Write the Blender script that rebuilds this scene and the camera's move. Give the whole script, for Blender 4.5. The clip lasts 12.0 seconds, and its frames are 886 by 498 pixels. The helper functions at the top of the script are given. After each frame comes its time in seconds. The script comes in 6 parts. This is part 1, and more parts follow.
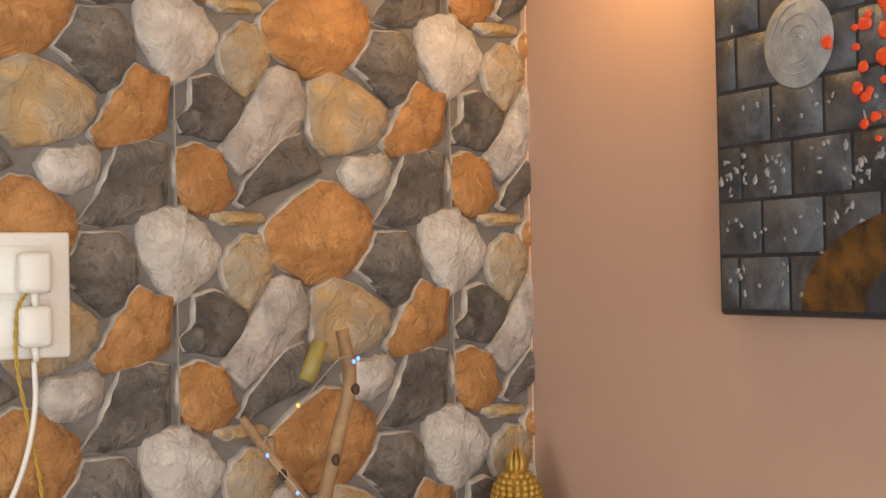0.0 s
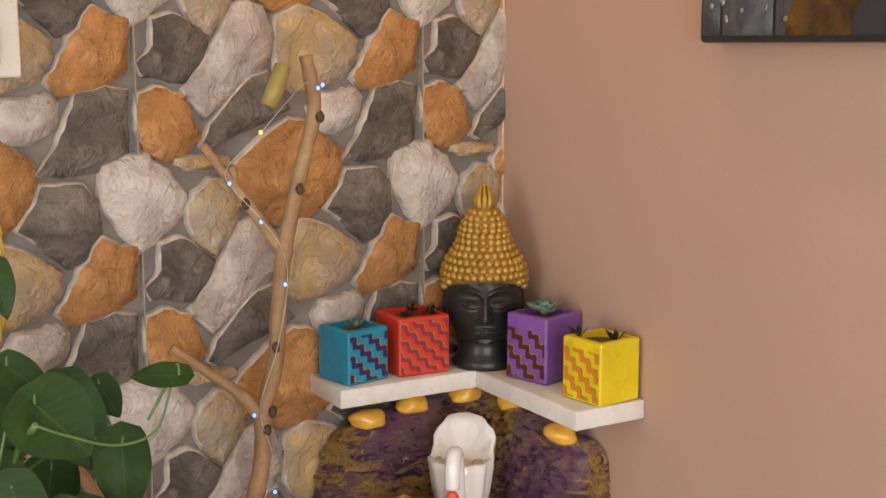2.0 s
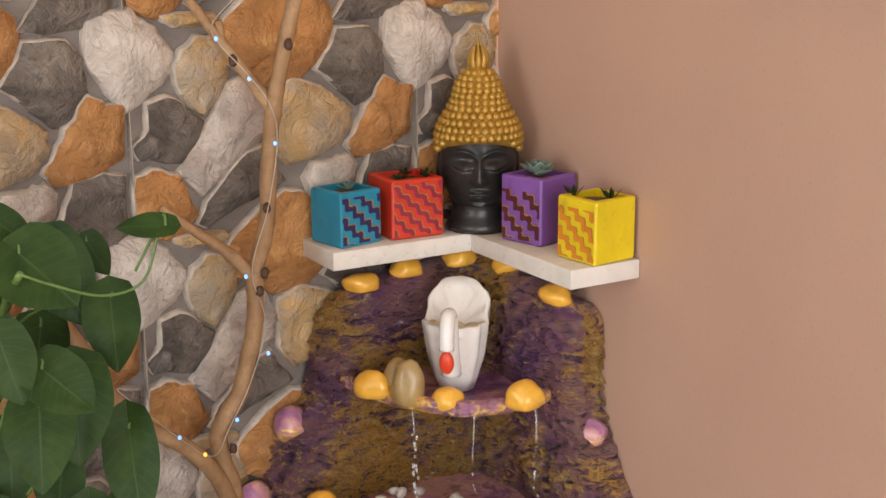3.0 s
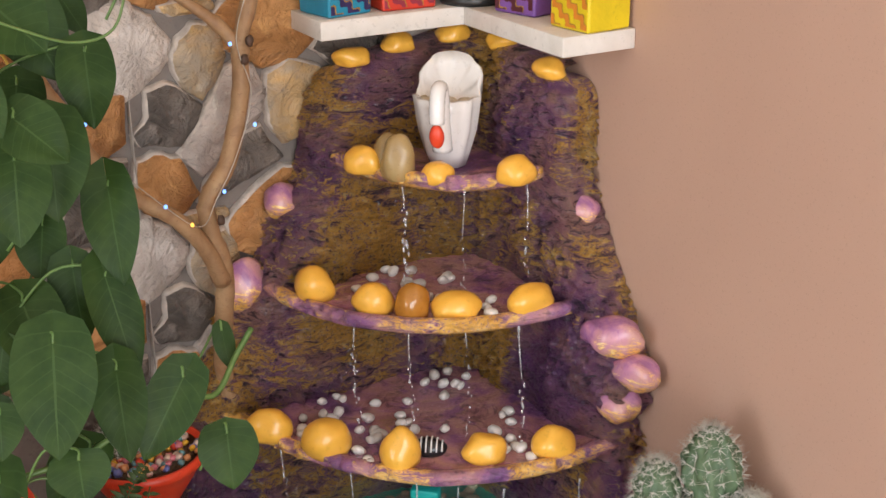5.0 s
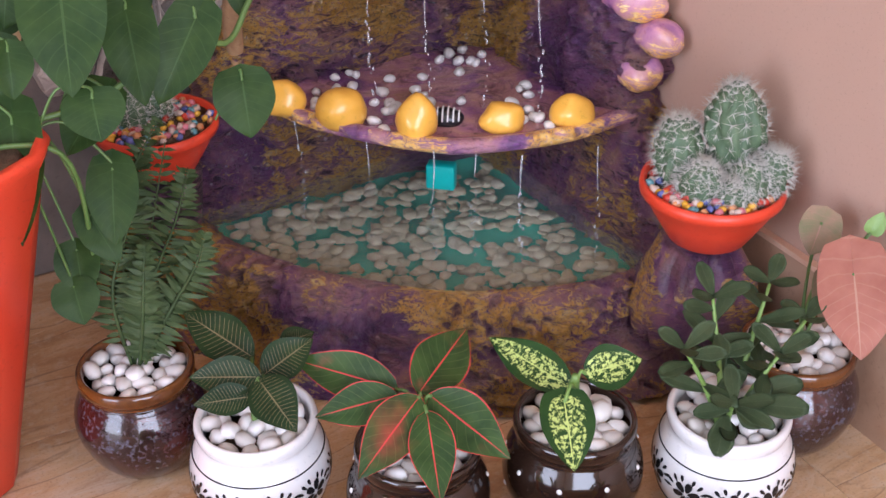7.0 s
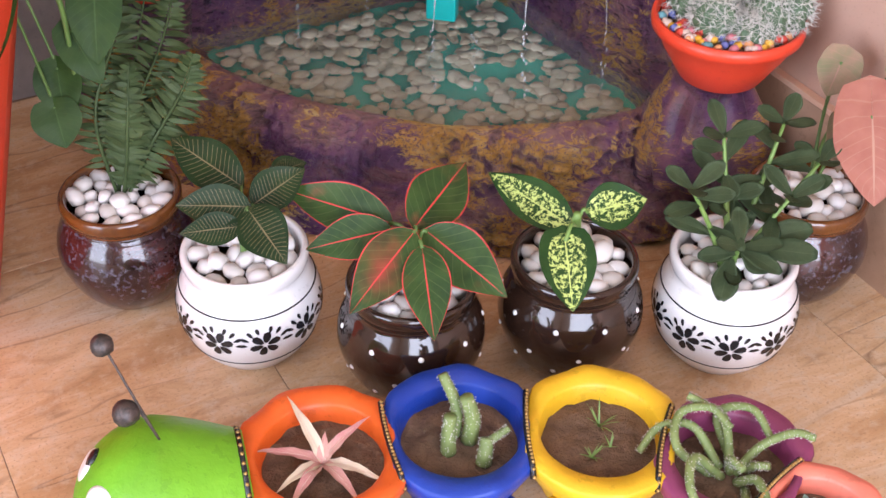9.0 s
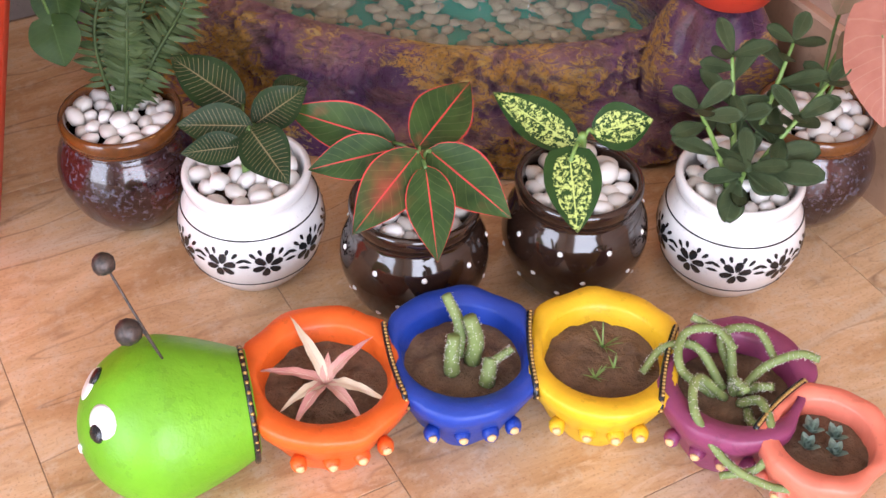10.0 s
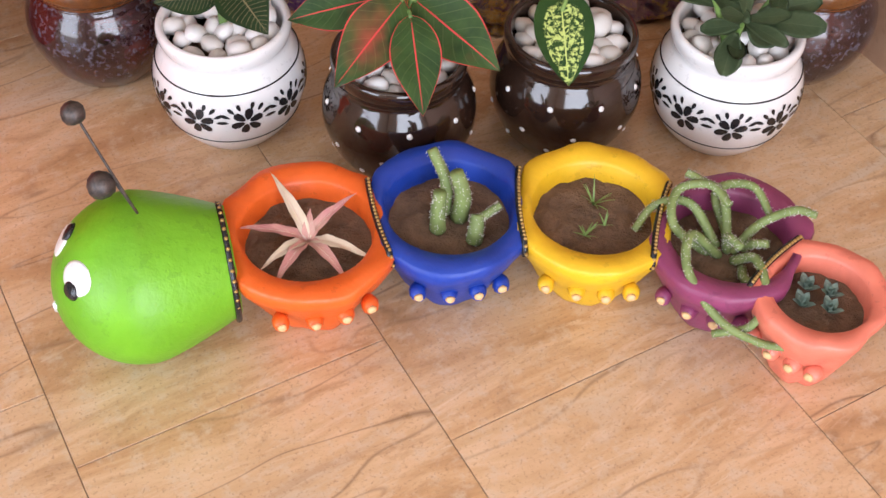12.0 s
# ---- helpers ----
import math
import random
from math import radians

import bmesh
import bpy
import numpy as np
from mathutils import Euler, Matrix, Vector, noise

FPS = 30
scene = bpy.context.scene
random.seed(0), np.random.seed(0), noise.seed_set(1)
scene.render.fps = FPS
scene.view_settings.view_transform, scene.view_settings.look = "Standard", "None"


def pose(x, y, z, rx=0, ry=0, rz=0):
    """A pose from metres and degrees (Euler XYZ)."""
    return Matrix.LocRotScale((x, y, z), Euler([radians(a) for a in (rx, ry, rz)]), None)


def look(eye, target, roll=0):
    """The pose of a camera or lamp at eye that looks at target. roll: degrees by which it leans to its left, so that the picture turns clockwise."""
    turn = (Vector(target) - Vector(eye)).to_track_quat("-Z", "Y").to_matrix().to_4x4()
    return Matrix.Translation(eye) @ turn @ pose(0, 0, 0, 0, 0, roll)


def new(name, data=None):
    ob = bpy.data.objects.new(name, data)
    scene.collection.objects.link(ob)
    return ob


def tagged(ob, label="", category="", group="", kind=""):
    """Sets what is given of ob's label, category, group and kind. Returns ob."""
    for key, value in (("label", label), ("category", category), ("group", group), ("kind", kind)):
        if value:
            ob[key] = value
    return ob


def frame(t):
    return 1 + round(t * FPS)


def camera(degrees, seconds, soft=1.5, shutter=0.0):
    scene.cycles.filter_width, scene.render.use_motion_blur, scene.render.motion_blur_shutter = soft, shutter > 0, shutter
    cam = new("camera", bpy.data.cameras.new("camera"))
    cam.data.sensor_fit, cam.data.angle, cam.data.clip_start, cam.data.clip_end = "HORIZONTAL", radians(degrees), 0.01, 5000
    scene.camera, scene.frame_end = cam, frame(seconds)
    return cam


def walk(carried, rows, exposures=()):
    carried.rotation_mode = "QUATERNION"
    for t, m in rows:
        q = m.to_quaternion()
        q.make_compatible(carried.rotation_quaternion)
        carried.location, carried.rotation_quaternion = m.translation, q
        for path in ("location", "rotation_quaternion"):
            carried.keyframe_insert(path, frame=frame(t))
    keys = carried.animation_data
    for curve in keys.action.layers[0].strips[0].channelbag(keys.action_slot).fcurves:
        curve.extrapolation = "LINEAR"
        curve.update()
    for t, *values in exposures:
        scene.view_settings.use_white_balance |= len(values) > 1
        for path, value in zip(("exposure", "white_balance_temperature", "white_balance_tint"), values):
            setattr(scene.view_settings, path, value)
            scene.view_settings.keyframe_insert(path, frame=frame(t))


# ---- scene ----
cam = camera(39.1, 12.0)
PATH = [
    (0, (-1.117, -1.713, 1.403), (-0.14, 0.032, 1.438), -1.1),
    (0.5, (-1.111, -1.706, 1.391), (-0.12, 0.03, 1.338), -0.7),
    (1, (-1.105, -1.692, 1.372), (-0.107, 0.036, 1.234), -0.7),
    (1.5, (-1.098, -1.685, 1.357), (-0.099, 0.033, 1.127), -0.6),
    (2, (-1.089, -1.674, 1.339), (-0.09, 0.028, 1.015), -0.1),
    (2.5, (-1.085, -1.663, 1.314), (-0.09, 0.023, 0.908), -0.0),
    (3, (-1.072, -1.666, 1.282), (-0.092, 0.008, 0.798), -0.4),
    (3.2, (-1.078, -1.66, 1.272), (-0.092, 0.002, 0.757), -0.3),
    (5, (-1.034, -1.684, 1.193), (-0.124, -0.063, 0.455), -0.4),
    (5.5, (-1.038, -1.685, 1.17), (-0.15, -0.087, 0.357), -0.6),
    (6, (-1.048, -1.685, 1.121), (-0.193, -0.135, 0.189), -0.4),
    (6.5, (-1.056, -1.686, 1.085), (-0.225, -0.176, 0.071), -0.4),
    (7, (-1.067, -1.694, 1.059), (-0.245, -0.222, -0.017), -0.6),
    (7.2, (-1.068, -1.695, 1.053), (-0.245, -0.239, -0.044), -0.4),
    (9, (-1.053, -1.659, 1.01), (-0.29, -0.316, -0.261), 1.2),
    (9.5, (-1.052, -1.659, 1.004), (-0.305, -0.344, -0.305), 1.1),
    (10, (-1.053, -1.657, 0.997), (-0.328, -0.378, -0.36), 1.3),
    (10.5, (-1.05, -1.655, 0.989), (-0.346, -0.414, -0.413), 1.3),
    (11, (-1.046, -1.658, 0.976), (-0.355, -0.452, -0.462), 1.1),
    (11.5, (-1.046, -1.656, 0.964), (-0.352, -0.468, -0.487), 1.4),
    (12, (-1.046, -1.647, 0.951), (-0.366, -0.5, -0.539), 2.1),
]
walk(cam, [(t, look(eye, aim, roll)) for t, eye, aim, roll in PATH], [
    (0, -0.88, 6450, 8), (2.5, -0.63, 6600, 11), (5.5, -0.37, 6250, 12), (7, -0.18, 5600, 21), (9.5, 0.1, 5800, 20), (12, -0.21, 5920, 16)])

# world, window light and the warm wall lamp
world = bpy.data.worlds.new("world")
scene.world = world
world.use_nodes = True
wn = world.node_tree.nodes
sky = wn.new("ShaderNodeTexSky")
sky.sky_type, sky.sun_disc = "NISHITA", False
sky.sun_elevation, sky.sun_rotation = radians(40), radians(200)
world.node_tree.links.new(sky.outputs[0], wn["Background"].inputs[0])
wn["Background"].inputs[1].default_value = 0.12


def area_lamp(name, eye, target, sx, sy, watts, colour):
    la = bpy.data.lights.new(name, "AREA")
    la.shape, la.size, la.size_y, la.energy, la.color = "RECTANGLE", sx, sy, watts, colour
    ob = new(name, la)
    ob.matrix_world = look(eye, target)
    return ob


area_lamp("window_light", (-1.3, -3.53, 1.1), (-1.3, 0, 1.1), 1.8, 2.05, 102, (0.95, 0.98, 1.0))
area_lamp("side_window_light", (-3.33, -1.7, 1.1), (0, -1.7, 1.1), 1.4, 2.05, 70, (0.95, 0.98, 1.0))
warm = bpy.data.lights.new("warm_lamp", "POINT")
warm.energy, warm.color, warm.shadow_soft_size = 7.5, (1.0, 0.58, 0.18), 0.04
new("warm_lamp", warm).location = (-0.16, -0.36, 1.93)


# ---- materials ----
def nodes_of(name):
    m = bpy.data.materials.new(name)
    m.use_nodes = True
    nt = m.node_tree
    return m, nt, nt.nodes["Principled BSDF"]


def ramp(nt, fac, stops, mode="LINEAR"):
    r = nt.nodes.new("ShaderNodeValToRGB")
    r.color_ramp.interpolation = mode
    e = r.color_ramp.elements
    while len(e) < len(stops):
        e.new(0.5)
    for k, (p, c) in zip(e, stops):
        k.position, k.color = p, (*c, 1) if len(c) == 3 else c
    nt.links.new(fac, r.inputs[0])
    return r.outputs[0]


def noise_tex(nt, scale, detail=4, rough=0.6, dist=0.0, vec=None, coord="Object"):
    n = nt.nodes.new("ShaderNodeTexNoise")
    n.inputs["Scale"].default_value, n.inputs["Detail"].default_value = scale, detail
    n.inputs["Roughness"].default_value, n.inputs["Distortion"].default_value = rough, dist
    if vec is None:
        vec = nt.nodes.new("ShaderNodeTexCoord").outputs[coord]
    nt.links.new(vec, n.inputs["Vector"])
    return n.outputs[0]


def math_node(nt, op, a, b=None, c=None):
    n = nt.nodes.new("ShaderNodeMath")
    n.operation = op
    for i, v in enumerate((a, b, c)):
        if v is None:
            continue
        if isinstance(v, (int, float)):
            n.inputs[i].default_value = v
        else:
            nt.links.new(v, n.inputs[i])
    return n.outputs[0]


def mix_col(nt, fac, a, b, blend="MIX"):
    n = nt.nodes.new("ShaderNodeMix")
    n.data_type, n.blend_type = "RGBA", blend
    if isinstance(fac, (int, float)):
        n.inputs[0].default_value = fac
    else:
        nt.links.new(fac, n.inputs[0])
    for i, v in ((6, a), (7, b)):
        if isinstance(v, tuple):
            n.inputs[i].default_value = (*v, 1)
        else:
            nt.links.new(v, n.inputs[i])
    return n.outputs[2]


def bump(nt, bsdf, height, strength=0.3, dist=0.002):
    b = nt.nodes.new("ShaderNodeBump")
    b.inputs["Strength"].default_value, b.inputs["Distance"].default_value = strength, dist
    nt.links.new(height, b.inputs["Height"])
    nt.links.new(b.outputs[0], bsdf.inputs["Normal"])


def stained(name, c1, c2, scale=8, rough=0.6, bumps=0.2, fine=90, metal=0.0, coat=0.0, dist=0.002, vary=0.0, crack=0.0):
    """Two-scale mottled material: broad patches, fine grain, matching relief."""
    m, nt, b = nodes_of(name)
    broad = noise_tex(nt, scale, 5, 0.6, 0.4)
    grain = noise_tex(nt, fine, 3, 0.7)
    col = ramp(nt, broad, [(0.3, c1), (0.7, c2)])
    dark = tuple(v * 0.75 for v in c1)
    col = mix_col(nt, math_node(nt, "MULTIPLY", math_node(nt, "GREATER_THAN", grain, 0.62), 0.35), col, dark)
    if crack:
        line = math_node(nt, "ABSOLUTE", math_node(nt, "SUBTRACT", noise_tex(nt, 9, 4, 0.55, 0.5), 0.5))
        col = mix_col(nt, ramp(nt, line, [(0.0, (crack,) * 3), (0.01, (0, 0, 0))]), col, tuple(v * 0.4 for v in c1))
        chip = noise_tex(nt, 27, 5, 0.7, 1.0)
        col = mix_col(nt, ramp(nt, chip, [(0.58, (0, 0, 0)), (0.7, (0.55,) * 3)]), col, tuple(min(0.8, v * 1.5 + 0.02) for v in c2))
    if vary:
        info = nt.nodes.new("ShaderNodeObjectInfo")
        hsv = nt.nodes.new("ShaderNodeHueSaturation")
        nt.links.new(math_node(nt, "MULTIPLY_ADD", info.outputs["Random"], vary, 1 - vary / 2), hsv.inputs["Value"])
        nt.links.new(col, hsv.inputs["Color"])
        col = hsv.outputs[0]
    nt.links.new(col, b.inputs["Base Color"])
    nt.links.new(ramp(nt, broad, [(0.2, (rough * 0.8,) * 3), (0.8, (min(1, rough * 1.15),) * 3)]), b.inputs["Roughness"])
    b.inputs["Metallic"].default_value, b.inputs["Coat Weight"].default_value = metal, coat
    b.inputs["Coat Roughness"].default_value = 0.06
    height = math_node(nt, "ADD", broad, math_node(nt, "MULTIPLY", grain, 0.5))
    if crack:
        height = math_node(nt, "ADD", height, math_node(nt, "MULTIPLY", noise_tex(nt, 24, 7, 0.64, 0.9), 3.2))
    bump(nt, b, height, bumps, dist)
    return m


def rock_material(name, gold=0.5, relief=1.0, ridged=True, wet=0.0, smooth=0.0):
    """Painted cement rock: mauve, rose and violet, dark wash in the crevices, gold leaf brushed over the raised crust.
    The mesh attribute "crust" tells how far a spot stands out of the surface."""
    m, nt, b = nodes_of(name)
    hue = noise_tex(nt, 7, 5, 0.6, 0.7)
    hue2 = noise_tex(nt, 17, 4, 0.6, 0.5)
    mp = nt.nodes.new("ShaderNodeMapping")
    mp.inputs["Scale"].default_value, mp.inputs["Rotation"].default_value = (0.5, 0.5, 1.6), (radians(30), radians(-28), 0)
    nt.links.new(nt.nodes.new("ShaderNodeTexCoord").outputs["Object"], mp.inputs["Vector"])
    strokes = noise_tex(nt, 52, 10, 0.76, 1.4, mp.outputs[0])
    grit = noise_tex(nt, 210, 4, 0.7)
    where = noise_tex(nt, 6.5, 3, 0.5, 0.4)
    if ridged:
        at = nt.nodes.new("ShaderNodeAttribute")
        at.attribute_name = "crust"
        crust = at.outputs["Fac"]
    else:
        crust = math_node(nt, "MULTIPLY", hue2, 1.0)
    base = ramp(nt, hue, [(0.34, (0.2, 0.085, 0.21)), (0.42, (0.36, 0.15, 0.3)), (0.48, (0.55, 0.26, 0.34)), (0.54, (0.62, 0.34, 0.3)), (0.6, (0.5, 0.23, 0.27)), (0.68, (0.42, 0.24, 0.15))])
    base = mix_col(nt, ramp(nt, hue2, [(0.5, (0, 0, 0)), (0.62, (0.55,) * 3)]), base, (0.5, 0.25, 0.21))
    base = mix_col(nt, ramp(nt, hue2, [(0.36, (0.6,) * 3), (0.44, (0, 0, 0))]), base, (0.24, 0.09, 0.3))
    wash = math_node(nt, "ADD", math_node(nt, "MULTIPLY", crust, 0.22), math_node(nt, "MULTIPLY", strokes, 1.0))
    base = mix_col(nt, math_node(nt, "MULTIPLY", ramp(nt, wash, [(0.48, (1, 1, 1)), (0.57, (0, 0, 0))]), 0.86 - smooth), base, (0.035, 0.02, 0.045))
    lay = math_node(nt, "ADD", math_node(nt, "MULTIPLY", crust, 0.35), math_node(nt, "ADD", math_node(nt, "MULTIPLY", strokes, 1.0), math_node(nt, "MULTIPLY", where, 1.15)))
    mask = ramp(nt, math_node(nt, "MULTIPLY", lay, 0.5), [(0.352 + gold * 0.5, (0, 0, 0)), (0.385 + gold * 0.5, (1, 1, 1))])
    mask = math_node(nt, "MULTIPLY", mask, ramp(nt, grit, [(0.36, (0.05,) * 3), (0.47, (1, 1, 1))]))
    leafing = ramp(nt, strokes, [(0.4, (0.66, 0.33, 0.06)), (0.54, (0.98, 0.6, 0.14)), (0.66, (1.0, 0.8, 0.38))])
    col = mix_col(nt, mask, base, leafing)
    nt.links.new(col, b.inputs["Base Color"])
    nt.links.new(math_node(nt, "MULTIPLY", mask, 0.3), b.inputs["Metallic"])
    nt.links.new(math_node(nt, "SUBTRACT", ramp(nt, grit, [(0.35, (0.24,) * 3), (0.65, (0.42,) * 3)]), wet), b.inputs["Roughness"])
    b.inputs["Coat Weight"].default_value, b.inputs["Coat Roughness"].default_value = 0.25 + wet, 0.2
    bump(nt, b, math_node(nt, "ADD", strokes, math_node(nt, "MULTIPLY", grit, 0.3)), relief, 0.09)
    return m


def leaf_material(name, base, base2, vein, edge=None, mode="plain", gloss=0.35):
    """Leaf with midrib, side veins, blotches or a coloured margin, by u along and v across the blade."""
    m, nt, b = nodes_of(name)
    uv = nt.nodes.new("ShaderNodeUVMap").outputs[0]
    sp = nt.nodes.new("ShaderNodeSeparateXYZ")
    nt.links.new(uv, sp.inputs[0])
    u, v = sp.outputs[0], math_node(nt, "MULTIPLY", math_node(nt, "ABSOLUTE", math_node(nt, "SUBTRACT", sp.outputs[1], 0.5)), 2)
    n = noise_tex(nt, 30, 4, 0.6)
    col = ramp(nt, n, [(0.3, base), (0.7, base2)])
    slant = math_node(nt, "SUBTRACT", math_node(nt, "MULTIPLY", u, 9 if mode != "striped" else 17), math_node(nt, "MULTIPLY", v, 2.2))
    wave = math_node(nt, "FRACT", slant)
    side = math_node(nt, "GREATER_THAN", wave, 0.9)
    if mode == "striped":
        col = mix_col(nt, math_node(nt, "MULTIPLY", side, math_node(nt, "LESS_THAN", math_node(nt, "ADD", v, math_node(nt, "MULTIPLY", n, 0.4)), 1.0)), col, vein)
    elif mode == "blotch":
        bl = noise_tex(nt, 230, 4, 0.75, 0.4)
        inner = math_node(nt, "MULTIPLY", math_node(nt, "GREATER_THAN", bl, 0.515), math_node(nt, "LESS_THAN", math_node(nt, "ADD", v, math_node(nt, "MULTIPLY", n, 0.5)), 0.92))
        col = mix_col(nt, inner, col, vein)
    else:
        col = mix_col(nt, math_node(nt, "MULTIPLY", side, 0.35), col, vein)
    if mode == "flush":
        fl = noise_tex(nt, 14, 3, 0.6)
        col = mix_col(nt, math_node(nt, "MULTIPLY", ramp(nt, fl, [(0.52, (0, 0, 0)), (0.7, (0.5,) * 3)]), ramp(nt, v, [(0.0, (1, 1, 1)), (0.75, (0.25,) * 3)])), col, edge)
    if edge and mode != "blotch":
        col = mix_col(nt, math_node(nt, "GREATER_THAN", math_node(nt, "ADD", v, math_node(nt, "MULTIPLY", n, 0.06)), 0.985), col, edge)
    col = mix_col(nt, math_node(nt, "LESS_THAN", v, 0.03), col, edge if (edge and mode == "flush") else vein)
    nt.links.new(col, b.inputs["Base Color"])
    b.inputs["Roughness"].default_value = gloss
    b.inputs["Specular IOR Level"].default_value, b.inputs["Coat Weight"].default_value, b.inputs["Coat Roughness"].default_value = 0.16, 0.03, 0.25
    b.inputs["Subsurface Weight"].default_value = 0.06
    b.inputs["Subsurface Radius"].default_value = (0.004, 0.006, 0.002)
    bump(nt, b, math_node(nt, "ADD", math_node(nt, "MULTIPLY", wave, 0.6), n), 0.35, 0.0015)
    return m


def floor_material():
    """Beige marble-print tile: long wavy streaks with thin dark veins and a speckled grain."""
    m, nt, b = nodes_of("beige_marble_tile")
    tc = nt.nodes.new("ShaderNodeTexCoord")
    info = nt.nodes.new("ShaderNodeObjectInfo")
    mp = nt.nodes.new("ShaderNodeMapping")
    mp.inputs["Scale"].default_value, mp.inputs["Rotation"].default_value = (1.5, 6, 1), (0, 0, radians(-16))
    nt.links.new(tc.outputs["Object"], mp.inputs["Vector"])
    off = nt.nodes.new("ShaderNodeCombineXYZ")
    nt.links.new(math_node(nt, "MULTIPLY", info.outputs["Random"], 40), off.inputs[2])
    nt.links.new(off.outputs[0], mp.inputs["Location"])
    s = noise_tex(nt, 1.6, 6, 0.62, 1.1, mp.outputs[0])
    s2 = noise_tex(nt, 2.2, 2, 0.45, 0.35, mp.outputs[0])
    g = noise_tex(nt, 260, 3, 0.7)
    g2 = noise_tex(nt, 45, 4, 0.7)
    s3 = noise_tex(nt, 5, 9, 0.74, 1.0, mp.outputs[0])
    area = noise_tex(nt, 1.1, 3, 0.5, 0.5, mp.outputs[0])
    col = ramp(nt, s, [(0.3, (0.36, 0.2, 0.09)), (0.42, (0.52, 0.315, 0.155)), (0.52, (0.62, 0.42, 0.245)), (0.6, (0.55, 0.355, 0.19)), (0.72, (0.56, 0.45, 0.33))])
    col = mix_col(nt, ramp(nt, s3, [(0.52, (0, 0, 0)), (0.66, (0.6,) * 3)]), col, (0.36, 0.2, 0.09))
    col = mix_col(nt, ramp(nt, s3, [(0.34, (0.7,) * 3), (0.46, (0, 0, 0))]), col, (0.68, 0.52, 0.36))
    vein = math_node(nt, "ABSOLUTE", math_node(nt, "SUBTRACT", s2, 0.5))
    line = math_node(nt, "MULTIPLY", ramp(nt, vein, [(0.0, (0.75,) * 3), (0.013, (0, 0, 0))]), ramp(nt, area, [(0.4, (0, 0, 0)), (0.55, (1, 1, 1))]))
    col = mix_col(nt, line, col, (0.17, 0.09, 0.045))
    col = mix_col(nt, ramp(nt, g2, [(0.5, (0, 0, 0)), (0.66, (0.6,) * 3)]), col, (0.58, 0.46, 0.33))
    col = mix_col(nt, ramp(nt, g, [(0.56, (0, 0, 0)), (0.68, (0.6,) * 3)]), col, (0.3, 0.17, 0.085))
    nt.links.new(col, b.inputs["Base Color"])
    nt.links.new(ramp(nt, g2, [(0.3, (0.26,) * 3), (0.7, (0.46,) * 3)]), b.inputs["Roughness"])
    bump(nt, b, math_node(nt, "ADD", s, math_node(nt, "MULTIPLY", g, 0.3)), 0.12, 0.001)
    return m


def glaze_material():
    """Brown-red reactive glaze with blue-grey speckles towards the shoulder."""
    m, nt, b = nodes_of("brown_glaze")
    n = noise_tex(nt, 16, 5, 0.6, 0.6)
    sp = noise_tex(nt, 190, 3, 0.7)
    col = ramp(nt, n, [(0.32, (0.013, 0.006, 0.007)), (0.52, (0.032, 0.011, 0.011)), (0.74, (0.11, 0.02, 0.013))])
    col = mix_col(nt, ramp(nt, sp, [(0.54, (0, 0, 0)), (0.66, (0.6,) * 3)]), col, (0.13, 0.14, 0.19))
    nt.links.new(col, b.inputs["Base Color"])
    b.inputs["Roughness"].default_value, b.inputs["Coat Weight"].default_value = 0.14, 0.6
    b.inputs["Coat Roughness"].default_value = 0.05
    bump(nt, b, sp, 0.12, 0.0006)
    return m


def pebble_mix(name, stops, rough=0.35):
    m, nt, b = nodes_of(name)
    info = nt.nodes.new("ShaderNodeObjectInfo")
    n = noise_tex(nt, 60, 4, 0.6)
    col = ramp(nt, info.outputs["Random"], stops, "CONSTANT" if len(stops) > 3 else "LINEAR")
    col = mix_col(nt, math_node(nt, "MULTIPLY", n, 0.22), col, tuple(c * 0.6 for c in stops[0][1]))
    nt.links.new(col, b.inputs["Base Color"])
    b.inputs["Roughness"].default_value = rough
    bump(nt, b, n, 0.15, 0.001)
    return m


def clear_material(name, tint, rough=0.03, clear=1.0):
    m, nt, b = nodes_of(name)
    b.inputs["Base Color"].default_value = (*tint, 1)
    b.inputs["Transmission Weight"].default_value, b.inputs["IOR"].default_value = clear, 1.33
    b.inputs["Roughness"].default_value = rough
    w = noise_tex(nt, 38, 3, 0.5, 0.5)
    bump(nt, b, w, 0.25, 0.004)
    return m


def glow_material(name, colour, power):
    m, nt, b = nodes_of(name)
    b.inputs["Base Color"].default_value = (*colour, 1)
    b.inputs["Emission Color"].default_value, b.inputs["Emission Strength"].default_value = (*colour, 1), power
    return m


M_WALL = stained("salmon_wall_paint", (0.45, 0.288, 0.215), (0.48, 0.31, 0.23), 3, 0.72, 0.06, 240)
M_PLAIN = stained("cream_plaster", (0.62, 0.55, 0.47), (0.67, 0.6, 0.52), 3, 0.8, 0.06, 200)
M_CEIL = stained("white_ceiling_paint", (0.74, 0.72, 0.68), (0.78, 0.76, 0.72), 3, 0.8, 0.05, 200)
M_FLOOR = floor_material()
M_GROUT = stained("brown_grout", (0.24, 0.15, 0.095), (0.3, 0.2, 0.13), 20, 0.9, 0.2, 300)
M_SKIRT = stained("brown_stone_skirting", (0.3, 0.17, 0.1), (0.42, 0.27, 0.18), 9, 0.4, 0.1, 120)
M_SKIRT_EDGE = stained("pale_skirting_edge", (0.6, 0.38, 0.26), (0.66, 0.44, 0.32), 30, 0.6, 0.1, 120)
M_MORTAR = stained("grey_mortar_print", (0.14, 0.115, 0.1), (0.22, 0.185, 0.16), 14, 0.65, 0.4, 120)
